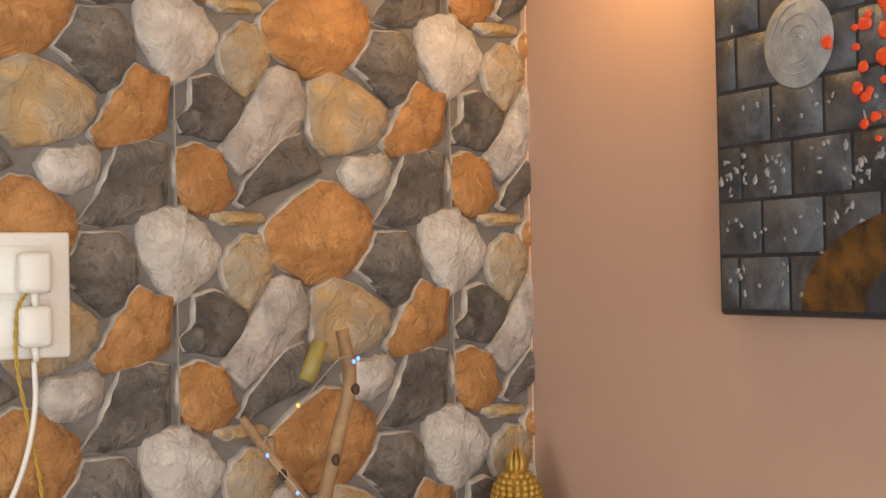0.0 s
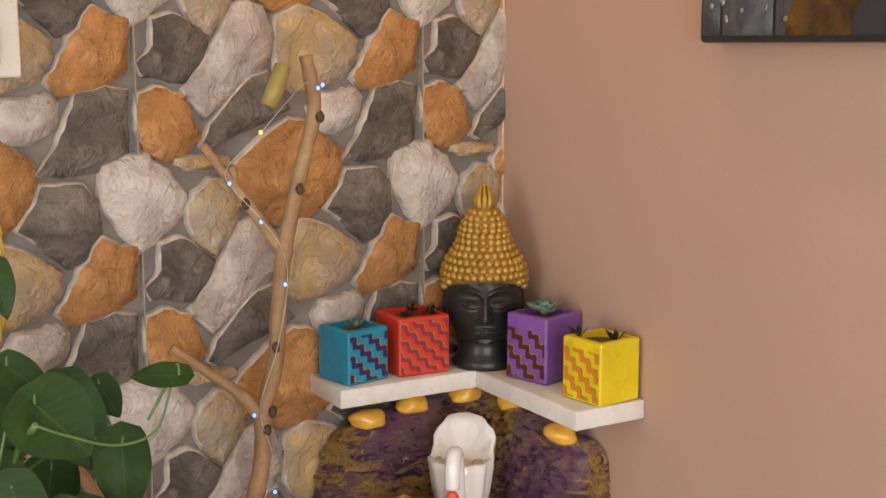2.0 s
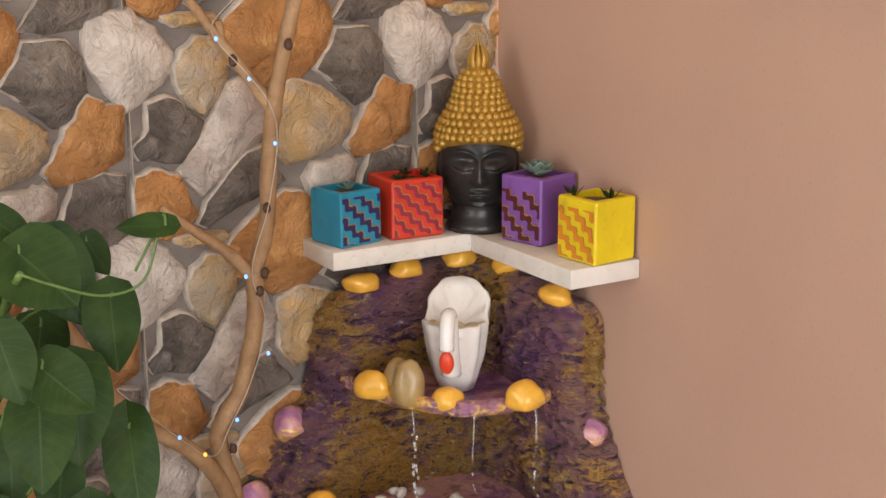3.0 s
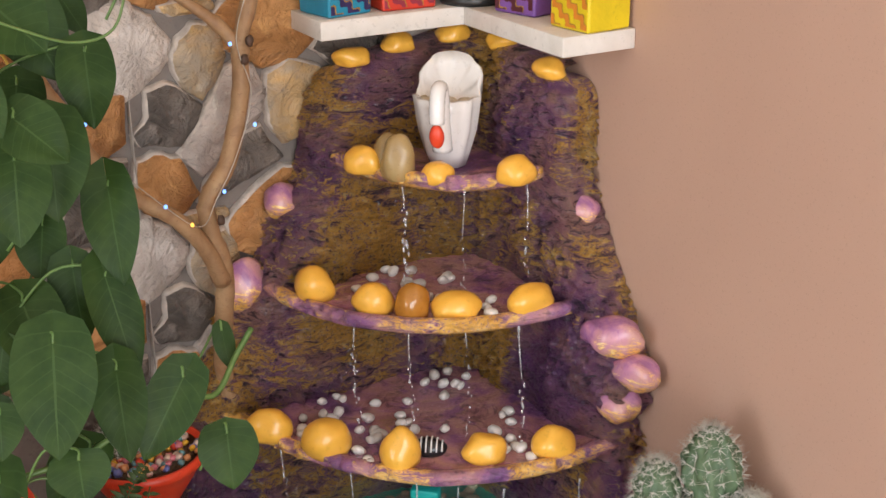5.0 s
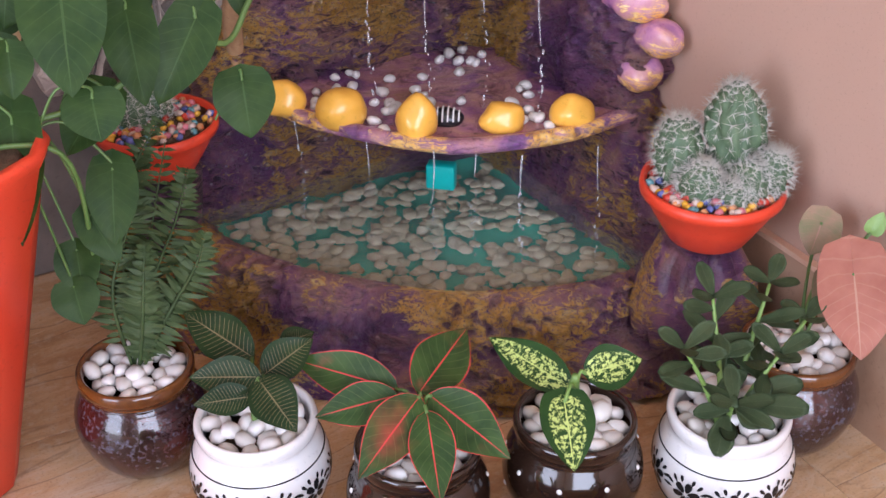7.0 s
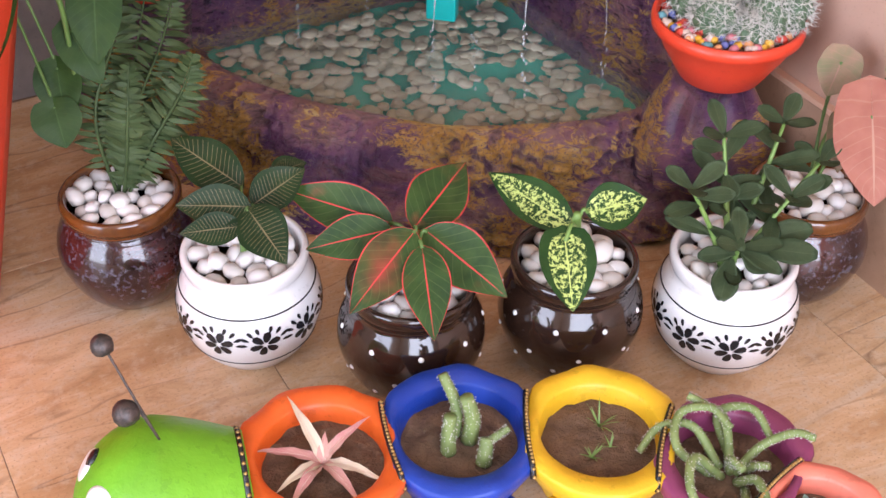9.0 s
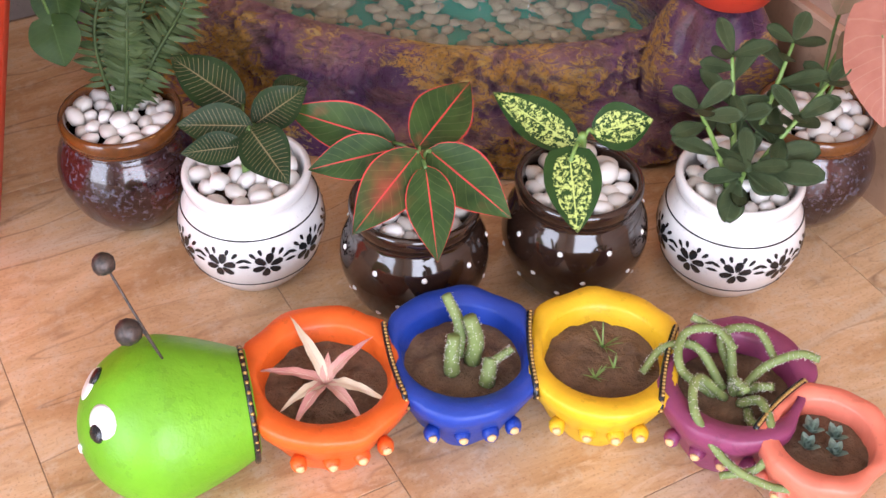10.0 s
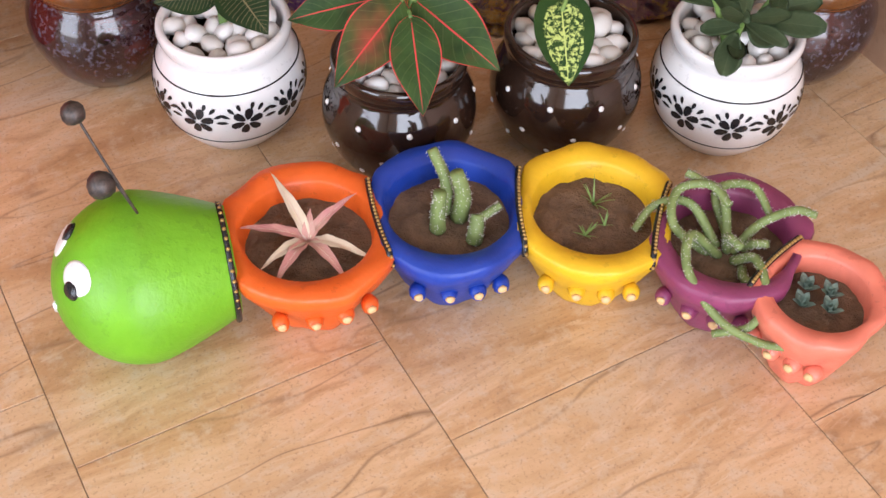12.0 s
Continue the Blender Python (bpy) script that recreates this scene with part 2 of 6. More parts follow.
M_ST_GREY = stained("charcoal_slate_stone", (0.085, 0.07, 0.06), (0.27, 0.228, 0.195), 16, 0.55, 1.0, 60, dist=0.011, crack=0.32, vary=0.2)
M_ST_ORANGE = stained("orange_sandstone", (0.36, 0.16, 0.052), (0.6, 0.29, 0.1), 14, 0.55, 1.0, 60, dist=0.007, crack=0.32, vary=0.15)
M_ST_PALE = stained("pale_pinkish_stone", (0.48, 0.41, 0.355), (0.76, 0.68, 0.61), 14, 0.55, 1.0, 60, dist=0.007, crack=0.32, vary=0.1)
M_ST_LONG = stained("grey_pink_stone", (0.4, 0.33, 0.29), (0.6, 0.52, 0.46), 12, 0.55, 1.0, 60, dist=0.007, crack=0.32, vary=0.1)
M_ST_AMBER = stained("ochre_grey_stone", (0.4, 0.35, 0.29), (0.55, 0.34, 0.13), 15, 0.55, 1.0, 60, dist=0.007, crack=0.32, vary=0.15)
# pale colour imitating the lit upper-left edges in the tile print
M_ST_EDGE = stained("printed_highlight_stone_edge", (0.32, 0.27, 0.23), (0.6, 0.52, 0.45), 40, 0.7, 0.4, 150, dist=0.003)
M_ROCK = rock_material("purple_gold_rock", 0.535, 1.0)
M_ROCK2 = rock_material("mauve_gold_rock", 0.52, 0.9, smooth=0.4)
M_LEDGE = rock_material("wet_mauve_rock", 0.72, 0.3, wet=0.14, smooth=0.3)
M_GILT = rock_material("gilded_rock_lip", 0.47, 0.5, smooth=0.3)
M_BOULDER = rock_material("pink_gold_boulder", 0.64, 0.03, ridged=False, smooth=0.88)
M_YEL = stained("mustard_yellow_paint", (0.78, 0.4, 0.045), (0.86, 0.48, 0.07), 10, 0.32, 0.1, 120, coat=0.3)
M_TAN = stained("tan_river_stone", (0.3, 0.19, 0.07), (0.42, 0.3, 0.13), 18, 0.35, 0.15, 90, coat=0.2)
M_AMBER = stained("amber_brown_stone", (0.36, 0.14, 0.015), (0.46, 0.2, 0.03), 18, 0.2, 0.1, 90, coat=0.5)
M_PEB = pebble_mix("white_pebbles", [(0.0, (0.6, 0.56, 0.5)), (0.5, (0.78, 0.75, 0.71)), (1.0, (0.84, 0.82, 0.79))])
M_PEBWET = pebble_mix("sunken_beige_pebbles", [(0.0, (0.5, 0.42, 0.29)), (0.5, (0.63, 0.53, 0.38)), (1.0, (0.7, 0.61, 0.47))], 0.5)
M_GRAVEL = pebble_mix("dyed_gravel", [(0.0, (0.6, 0.06, 0.03)), (0.14, (0.75, 0.42, 0.03)), (0.28, (0.1, 0.16, 0.42)), (0.42, (0.66, 0.3, 0.12)), (0.56, (0.62, 0.5, 0.42)), (0.7, (0.1, 0.32, 0.36)), (0.84, (0.62, 0.2, 0.24))])
M_TURQ = stained("turquoise_basin_paint", (0.03, 0.46, 0.33), (0.06, 0.56, 0.42), 6, 0.5, 0.1, 90)
M_PUMP = stained("turquoise_pump_plastic", (0.01, 0.42, 0.38), (0.02, 0.5, 0.46), 8, 0.35, 0.05, 120)
M_WATER = clear_material("pool_water", (0.86, 0.95, 0.88), 0.1, 0.9)
M_STREAM = clear_material("running_water", (0.98, 0.98, 1.0), 0.06, 0.85)
M_WHITEWOOD = stained("worn_white_shelf_paint", (0.62, 0.58, 0.52), (0.74, 0.7, 0.65), 22, 0.55, 0.2, 90)
M_BLACK = stained("matt_black_resin", (0.014, 0.013, 0.013), (0.026, 0.024, 0.024), 20, 0.34, 0.1, 150)
M_GOLD = stained("gold_paint", (0.36, 0.2, 0.03), (0.5, 0.3, 0.06), 40, 0.42, 0.2, 150, metal=0.4)
M_SOIL = stained("brown_potting_soil", (0.085, 0.048, 0.026), (0.19, 0.115, 0.066), 45, 0.95, 1.0, 220, dist=0.006)
M_WOOD = stained("peeled_driftwood", (0.23, 0.12, 0.055), (0.42, 0.26, 0.13), 26, 0.65, 0.5, 120, dist=0.003)
M_WOODDARK = stained("dark_knot_wood", (0.05, 0.025, 0.015), (0.09, 0.045, 0.025), 26, 0.7, 0.4, 120)
M_BAMBOO = stained("olive_bamboo", (0.26, 0.2, 0.05), (0.34, 0.27, 0.08), 20, 0.45, 0.2, 120)
M_WIRE = stained("dark_iron_wire", (0.035, 0.033, 0.034), (0.13, 0.1, 0.085), 160, 0.5, 0.2, 200, metal=0.6)
M_THREAD = stained("silver_light_wire", (0.45, 0.42, 0.36), (0.55, 0.5, 0.44), 60, 0.4, 0.1, 200, metal=0.5)
M_PLASTIC = stained("white_switch_plastic", (0.72, 0.68, 0.62), (0.76, 0.72, 0.66), 5, 0.32, 0.03, 200)
M_YCORD = stained("yellow_twisted_cord", (0.42, 0.26, 0.03), (0.52, 0.35, 0.06), 60, 0.6, 0.2, 200)
M_RED = stained("orange_red_plastic", (0.66, 0.05, 0.018), (0.74, 0.07, 0.025), 6, 0.38, 0.08, 150)
M_WPOT = stained("white_glazed_ceramic", (0.76, 0.74, 0.72), (0.8, 0.785, 0.77), 8, 0.16, 0.05, 120, coat=0.5)
M_INK = stained("black_glaze_paint", (0.012, 0.012, 0.013), (0.02, 0.02, 0.022), 30, 0.25, 0.05, 150)
M_BPOT = glaze_material()
M_BRIM = stained("amber_brown_rim_glaze", (0.07, 0.02, 0.005), (0.17, 0.06, 0.012), 24, 0.14, 0.1, 150, coat=0.6)
M_KPOT = stained("dark_chocolate_glaze", (0.018, 0.009, 0.006), (0.032, 0.016, 0.01), 14, 0.12, 0.04, 150, coat=0.6)
M_DOT = stained("white_dot_paint", (0.75, 0.74, 0.72), (0.8, 0.79, 0.77), 30, 0.3, 0.05, 150)
M_STEM = stained("green_stem", (0.07, 0.14, 0.03), (0.12, 0.2, 0.05), 40, 0.45, 0.2, 150)
M_CACTUS = stained("grey_green_cactus", (0.05, 0.095, 0.045), (0.11, 0.165, 0.085), 60, 0.6, 0.5, 180)
M_GSTEM = stained("bright_green_stem", (0.14, 0.25, 0.05), (0.2, 0.32, 0.08), 40, 0.45, 0.2, 150)
M_RAT = stained("olive_green_cactus_stem", (0.13, 0.18, 0.05), (0.22, 0.28, 0.09), 60, 0.6, 0.5, 180)
M_SPINE = stained("pale_cactus_spines", (0.5, 0.48, 0.42), (0.66, 0.64, 0.58), 60, 0.6, 0.1, 180)
M_SUCC = stained("blue_green_succulent", (0.28, 0.4, 0.33), (0.42, 0.54, 0.46), 50, 0.5, 0.1, 150)
L_POTHOS = leaf_material("pothos_leaf", (0.014, 0.035, 0.006), (0.03, 0.06, 0.011), (0.04, 0.075, 0.02), mode="plain", gloss=0.55)
L_FERN = leaf_material("fern_leaf", (0.035, 0.055, 0.02), (0.065, 0.095, 0.034), (0.1, 0.14, 0.055), gloss=0.5)
L_CALA = leaf_material("striped_calathea_leaf", (0.008, 0.02, 0.006), (0.018, 0.036, 0.01), (0.16, 0.13, 0.065), mode="striped", gloss=0.45)
L_AGLA = leaf_material("red_edged_leaf", (0.018, 0.04, 0.012), (0.042, 0.08, 0.018), (0.09, 0.12, 0.04), (0.5, 0.05, 0.045), "flush", 0.42)
L_DIEF = leaf_material("variegated_leaf", (0.014, 0.04, 0.01), (0.028, 0.065, 0.015), (0.46, 0.55, 0.16), mode="blotch", gloss=0.35)
L_SYNG = leaf_material("salmon_pink_leaf", (0.31, 0.12, 0.085), (0.38, 0.165, 0.12), (0.42, 0.24, 0.17), mode="plain", gloss=0.5)
L_SYNG2 = leaf_material("pale_green_pink_leaf", (0.17, 0.18, 0.09), (0.3, 0.19, 0.13), (0.34, 0.2, 0.15), mode="plain", gloss=0.5)
L_JADE = leaf_material("jade_leaf", (0.065, 0.1, 0.045), (0.11, 0.15, 0.07), (0.12, 0.16, 0.08), gloss=0.42)
L_CRYPT = leaf_material("pink_cream_bromeliad_leaf", (0.5, 0.2, 0.2), (0.58, 0.34, 0.28), (0.66, 0.55, 0.42), mode="plain", gloss=0.5)
L_CREAM = leaf_material("cream_bromeliad_leaf", (0.6, 0.5, 0.36), (0.68, 0.58, 0.44), (0.6, 0.35, 0.3), mode="plain", gloss=0.5)


# ---- building helpers ----
def thing(name, at, label, category, group="", kind=""):
    ob = new(name)
    ob.empty_display_size = 0.02
    ob.location = at
    return tagged(ob, label, category, group, kind)


def mesh_of(name, bm, mats, smooth=True):
    me = bpy.data.meshes.new(name)
    if smooth:
        for fc in bm.faces:
            fc.smooth = True
    bm.to_mesh(me)
    bm.free()
    for m in mats if isinstance(mats, (list, tuple)) else [mats]:
        me.materials.append(m)
    return me


def put(name, me, parent, label="", m=None):
    ob = new(name, me)
    ob.parent = parent
    if m is not None:
        ob.matrix_basis = m
    return tagged(ob, label)


def part(name, bm, mats, parent, label="", m=None, smooth=True):
    return put(name, mesh_of(name, bm, mats, smooth), parent, label, m)


def box(x0, y0, z0, x1, y1, z1, bevel=0.0, segs=2, bm=None):
    b = bmesh.new()
    bmesh.ops.create_cube(b, size=1)
    for v in b.verts:
        v.co = ((x0 + x1) / 2 + v.co.x * (x1 - x0), (y0 + y1) / 2 + v.co.y * (y1 - y0), (z0 + z1) / 2 + v.co.z * (z1 - z0))
    if bevel:
        bmesh.ops.bevel(b, geom=b.edges[:], offset=bevel, segments=segs, profile=0.5, affect="EDGES")
    return b


def structure(name, bm, mat, label):
    ob = new(name, mesh_of(name, bm, mat, False))
    return tagged(ob, label, kind="structure")


def lathe(profile, seg=40, wob=0.0, seed=0):
    bm = bmesh.new()
    rings = []
    for r, z in profile:
        ring = []
        for i in range(seg):
            a = 2 * math.pi * i / seg
            rr = r * (1 + wob * noise.noise((math.cos(a) * 1.5, math.sin(a) * 1.5, z * 20 + seed)))
            ring.append(bm.verts.new((rr * math.cos(a), rr * math.sin(a), z)))
        rings.append(ring)
    for a, b in zip(rings, rings[1:]):
        for i in range(seg):
            bm.faces.new((a[i], a[(i + 1) % seg], b[(i + 1) % seg], b[i]))
    if profile[0][0] > 1e-5:
        bm.faces.new(rings[0][::-1])
    if profile[-1][0] > 1e-5:
        bm.faces.new(rings[-1])
    bmesh.ops.remove_doubles(bm, verts=bm.verts[:], dist=1e-6)
    return bm


def blob(rx, ry, rz, seed=0, amp=0.15, freq=1.3, sub=3, flat=-1.0):
    bm = bmesh.new()
    bmesh.ops.create_icosphere(bm, subdivisions=sub, radius=1)
    for v in bm.verts:
        d = v.co.normalized()
        k = 1 + amp * noise.noise(d * freq + Vector((seed * 3.1, seed * 1.7, 0)))
        p = d * k
        v.co = (p.x * rx, p.y * ry, max(p.z, flat) * rz)
    return bm


def tube(points, radii, seg=8, bm=None, tip=True):
    own = bm or bmesh.new()
    pts = [Vector(p) for p in points]
    if isinstance(radii, (int, float)):
        radii = [radii] * len(pts)
    rings = []
    ref = Vector((0.31, 0.17, 0.93))
    for i, p in enumerate(pts):
        d = (pts[min(i + 1, len(pts) - 1)] - pts[max(i - 1, 0)]).normalized()
        a = d.cross(ref)
        a = (a if a.length > 1e-3 else d.cross(Vector((1, 0, 0)))).normalized()
        b = d.cross(a)
        rings.append([own.verts.new(p + (a * math.cos(t) + b * math.sin(t)) * radii[i]) for t in (2 * math.pi * k / seg for k in range(seg))])
    for r, s in zip(rings, rings[1:]):
        for k in range(seg):
            own.faces.new((r[k], r[(k + 1) % seg], s[(k + 1) % seg], s[k]))
    if tip:
        own.faces.new(rings[0][::-1])
        own.faces.new(rings[-1])
    return own


def curve(points, n=6):
    """Catmull-Rom points through the given ones."""
    p = [Vector(q) for q in points]
    p = [2 * p[0] - p[1]] + p + [2 * p[-1] - p[-2]]
    out = []
    for i in range(1, len(p) - 2):
        for k in range(n):
            t = k / n
            out.append(0.5 * (2 * p[i] + (p[i + 1] - p[i - 1]) * t + (2 * p[i - 1] - 5 * p[i] + 4 * p[i + 1] - p[i + 2]) * t * t + (3 * p[i] - p[i - 1] - 3 * p[i + 1] + p[i + 2]) * t ** 3))
    return out + [p[-2]]


def frame_at(base, tip, face):
    """A pose at base whose y runs to tip and whose z leans to face."""
    y = (Vector(tip) - Vector(base)).normalized()
    x = y.cross(Vector(face)).normalized()
    z = x.cross(y)
    return Matrix((x, y, z)).transposed().to_4x4(), (Vector(tip) - Vector(base)).length


SHAPES = {
    "heart": lambda u: u ** 0.36 * max(0.0, 1 - u) ** 0.86 / 0.488,
    "oval": lambda u: math.sin(math.pi * u ** 0.9) ** 0.75,
    "lance": lambda u: math.sin(math.pi * u ** 0.76) ** 0.85 * (1 - 0.25 * u ** 4),
    "spoon": lambda u: 0.25 + 0.75 * math.sin(math.pi * u ** 1.5) ** 0.8 if u < 0.97 else 0.3,
    "strap": lambda u: (1 - u) ** 0.6,
}


def leaf_bm(length, width, shape="oval", droop=0.15, fold=0.2, nl=12, nw=6, lobes=0.0, seed=0, thick=0.0, ripple=0.0):
    bm = bmesh.new()
    uv = bm.loops.layers.uv.new("UVMap")
    grid, where = [], {}
    for i in range(nl + 1):
        u = i / nl
        w = max(SHAPES[shape](u), 0.0) * width / 2
        row = []
        for j in range(nw + 1):
            v = 2 * j / nw - 1
            y = length * u - lobes * length * abs(v) ** 1.5 * max(0, 1 - u * 3.5)
            z = fold * abs(v) * w - droop * length * u * u + 0.012 * length * noise.noise((u * 3 + seed, v * 1.5, seed * 2.3)) * 2
            z += ripple * length * math.sin(u * 22 + seed) * v * v
            vt = bm.verts.new((v * w, y, z))
            where[vt] = (u, (v + 1) / 2)
            row.append(vt)
        grid.append(row)
    for a, b in zip(grid, grid[1:]):
        for j in range(nw):
            fc = bm.faces.new((a[j], a[j + 1], b[j + 1], b[j]))
            for lp in fc.loops:
                lp[uv].uv = where[lp.vert]
    if thick:
        bmesh.ops.solidify(bm, geom=bm.faces[:], thickness=thick)
    return bm


def add_leaf(parent, mat, base, tip, face, width, shape="oval", droop=0.15, fold=0.2, name="leaf", seed=0, lobes=0.0, thick=0.0, ripple=0.0, nl=12):
    m, length = frame_at(base, tip, face)
    bm = leaf_bm(length, width, shape, droop, fold, nl, 6, lobes, seed, thick, ripple)
    bm.transform(Matrix.Translation(Vector(base)) @ m)
    return part(name, bm, mat, parent)


def polar(th, r):
    return (-r * math.cos(th), -r * math.sin(th))


rng = random.Random(7)

# ---- the setting ----
floor_ob = structure("floor", box(-3.3, -3.5, -0.12, 0.1, 0.1, -0.0015), M_GROUT, "beige marble-print floor tiles with thin dark joints")


def wall_with_opening(name, along, a0, a1, t0, t1, h, o0, o1, z0, z1, mat, label):
    """A wall along x or y with one rectangular opening through it."""
    bm = bmesh.new()
    for p0, p1, q0, q1 in ((a0, o0, 0, h), (o1, a1, 0, h), (o0, o1, 0, z0), (o0, o1, z1, h)):
        b = box(p0, t0, q0, p1, t1, q1) if along == "x" else box(t0, p0, q0, t1, p1, q1)
        me = bpy.data.meshes.new("piece")
        b.to_mesh(me)
        b.free()
        bm.from_mesh(me)
        bpy.data.meshes.remove(me)
    return structure(name, bm, mat, label)


wall_n = structure("wall_north", box(-3.3, 0.004, 0, 0.1, 0.12, 2.6), M_MORTAR, "wall clad with stone-print tiles in grey, orange and white")
wall_e = structure("wall_east", box(0, -3.5, 0, 0.12, 0.0035, 2.6), M_WALL, "smooth salmon pink painted plaster wall")
wall_with_opening("wall_south", "x", -3.3, 0.0, -3.5, -3.4, 2.6, -2.2, -0.4, 0.04, 2.15, M_PLAIN, "plain cream wall with a tall glass door opening")
wall_with_opening("wall_west", "y", -3.4, 0.0, -3.3, -3.2, 2.6, -2.4, -1.0, 0.04, 2.15, M_PLAIN, "plain cream wall with a tall glass door opening")
structure("ceiling", box(-3.3, -3.5, 2.6, 0.12, 0.12, 2.7), M_CEIL, "plain white painted ceiling")
skirt = structure("baseboard", box(-0.012, -3.4, 0, -0.0005, -0.62, 0.176), M_SKIRT, "brown stone skirting along the salmon wall")
structure("trim", box(-0.0125, -3.4, 0.1762, -0.0005, -0.62, 0.184, 0.001), M_SKIRT_EDGE, "pale cement edge on top of the skirting")
structure("corner_trim", box(-0.0035, -0.012, 0.8, -0.0005, 0.0038, 2.6, 0.001), M_SKIRT_EDGE, "painted plaster bead in the wall corner")

# ---- fountain in the corner ----
fountain = thing("fountain", (-0.2, -0.2, 0), "tiered corner fountain of purple and gold painted rock", "fountain")
fountain.location = (0, 0, 0)
ZS = [0, 0.12, 0.2, 0.25, 0.3, 0.34, 0.41, 0.5, 0.59, 0.63, 0.74, 0.80]
RL = [0.78, 0.66, 0.58, 0.55, 0.53, 0.51, 0.49, 0.42, 0.385, 0.345, 0.322, 0.312]
RR = [0.70, 0.60, 0.50, 0.45, 0.43, 0.455, 0.44, 0.37, 0.325, 0.305, 0.295, 0.288]


def wall_curve(z, n):
    """Plan of the rocky back at height z: thick along both walls, hollowed to a niche at the top, with a rounded pillar at each side."""
    d = float(np.interp(z, [0, 0.25, 0.5, 0.66, 0.8], [0.095, 0.085, 0.075, 0.07, 0.068]))
    hollow = float(np.interp(z, [0, 0.6, 0.68, 0.8], [7, 5, 2.6, 2.4]))
    rl, rr = float(np.interp(z, ZS, RL)), float(np.interp(z, ZS, RR))
    th = np.radians(np.linspace(0.05, 89.95, 900))
    end = np.where(th < math.pi / 4, rl, rr)
    k = d * (np.sin(th) ** -hollow + np.cos(th) ** -hollow) ** (1 / hollow)
    r = (end ** -8 + k ** -8) ** (-1 / 8)
    pts = np.c_[-r * np.cos(th), -r * np.sin(th)]
    s = np.r_[0, np.cumsum(np.linalg.norm(np.diff(pts, axis=0), axis=1))]
    u = np.linspace(0, s[-1], n)
    return np.c_[np.interp(u, s, pts[:, 0]), np.interp(u, s, pts[:, 1])]


def crag(p, amp=1.0, pads=0.0):
    """How far the rock stands out at p, and how crusty it is there: broad lumps, slanting crust ridges, and smooth pads between."""
    q = Vector(p)
    lumps = noise.fractal(q * 8, 1.0, 2.0, 2)
    slant = Vector((q.x * 32 + q.z * 22 + 5, q.y * 32 - q.z * 22, q.z * 58))
    ridge = 1 - 2.4 * abs(noise.fractal(slant, 0.9, 2.0, 3))
    fine = noise.fractal(slant * 2.6, 0.8, 2.1, 3)
    rough = min(1.0, max(0.0, 0.5 + 2.4 * noise.noise(q * 9 + Vector((3, 7, 1))) - pads))
    crust = (0.6 * ridge + 0.55 * fine) * (0.3 + 0.7 * rough)
    return amp * (0.017 * lumps + (0.012 * ridge + 0.009 * fine) * (0.25 + 0.75 * rough)), min(1.0, max(0.0, 0.38 + 0.5 * crust))


def fountain_body():
    bm = bmesh.new()
    layer = bm.verts.layers.float.new("crust")
    n, rows = 360, []
    caps = [(0.0, 0.03), (0.0, 0.055), (0.0, 0.09)]
    zs = list(np.linspace(0, 0.99, 210)) + [0.994, 0.998, 1.0]
    for f, inset in [(q, 0.0) for q in zs] + [(1.0, c[1]) for c in caps]:
        c = wall_curve(min(f, 1) * 0.79, n)
        row = []
        for i, (x, y) in enumerate(c):
            a, b = c[max(0, i - 1)], c[min(n - 1, i + 1)]
            t = Vector((b[0] - a[0], b[1] - a[1], 0)).normalized()
            nrm = Vector((t.y, -t.x, 0))
            if nrm.dot(Vector((x, y, 0))) < 0:
                nrm = -nrm
            th = math.degrees(math.atan2(-y, -x))
            top = 0.808 - 0.046 * (abs(th - 45) / 45) ** 1.4
            z = top * f
            k, crust = crag((x, y, z * 1.15))
            over = max(0.0, (z - top + 0.032) / 0.032)
            k = k * (1 - 0.5 * over) - 0.03 * (1 - math.sqrt(max(0.0, 1 - over * over))) - inset
            vt = bm.verts.new((min(x + nrm.x * k, -0.002), min(y + nrm.y * k, -0.009), z + (0.006 * noise.noise((x * 30, y * 30, 2)) if over else 0)))
            vt[layer] = crust
            row.append(vt)
        rows.append(row)
    for a, b in zip(rows, rows[1:]):
        for i in range(n - 1):
            bm.faces.new((a[i], a[i + 1], b[i + 1], b[i]))
    return bm


def polar_profile(radius, profile, n=150, amp=1.0, t0=0.5, t1=89.5, seed=0, gilt=None, pads=0.0):
    """A quarter ring: for each angle the profile gives (offset from the radius or a fraction of it, height)."""
    bm = bmesh.new()
    layer = bm.verts.layers.float.new("crust")
    rows = []
    for i in range(n):
        deg = t0 + (t1 - t0) * i / (n - 1)
        th = math.radians(deg)
        big = radius(deg)
        row = []
        for mode, off, z in profile:
            r = big + off if mode == "o" else big * off
            x, y = polar(th, r)
            k, crust = crag((x + seed, y, z), amp, pads) if mode == "o" else (0, 0.35)
            x, y = polar(th, r + k)
            vt = bm.verts.new((min(x, -0.003), min(y, -0.009), z + 0.5 * k))
            vt[layer] = crust
            row.append(vt)
        rows.append(row)
    for a, b in zip(rows, rows[1:]):
        for j in range(len(profile) - 1):
            bm.faces.new((a[j], b[j], b[j + 1], a[j + 1])).material_index = 1 if gilt and gilt[0] <= j <= gilt[1] else 0
    return bm


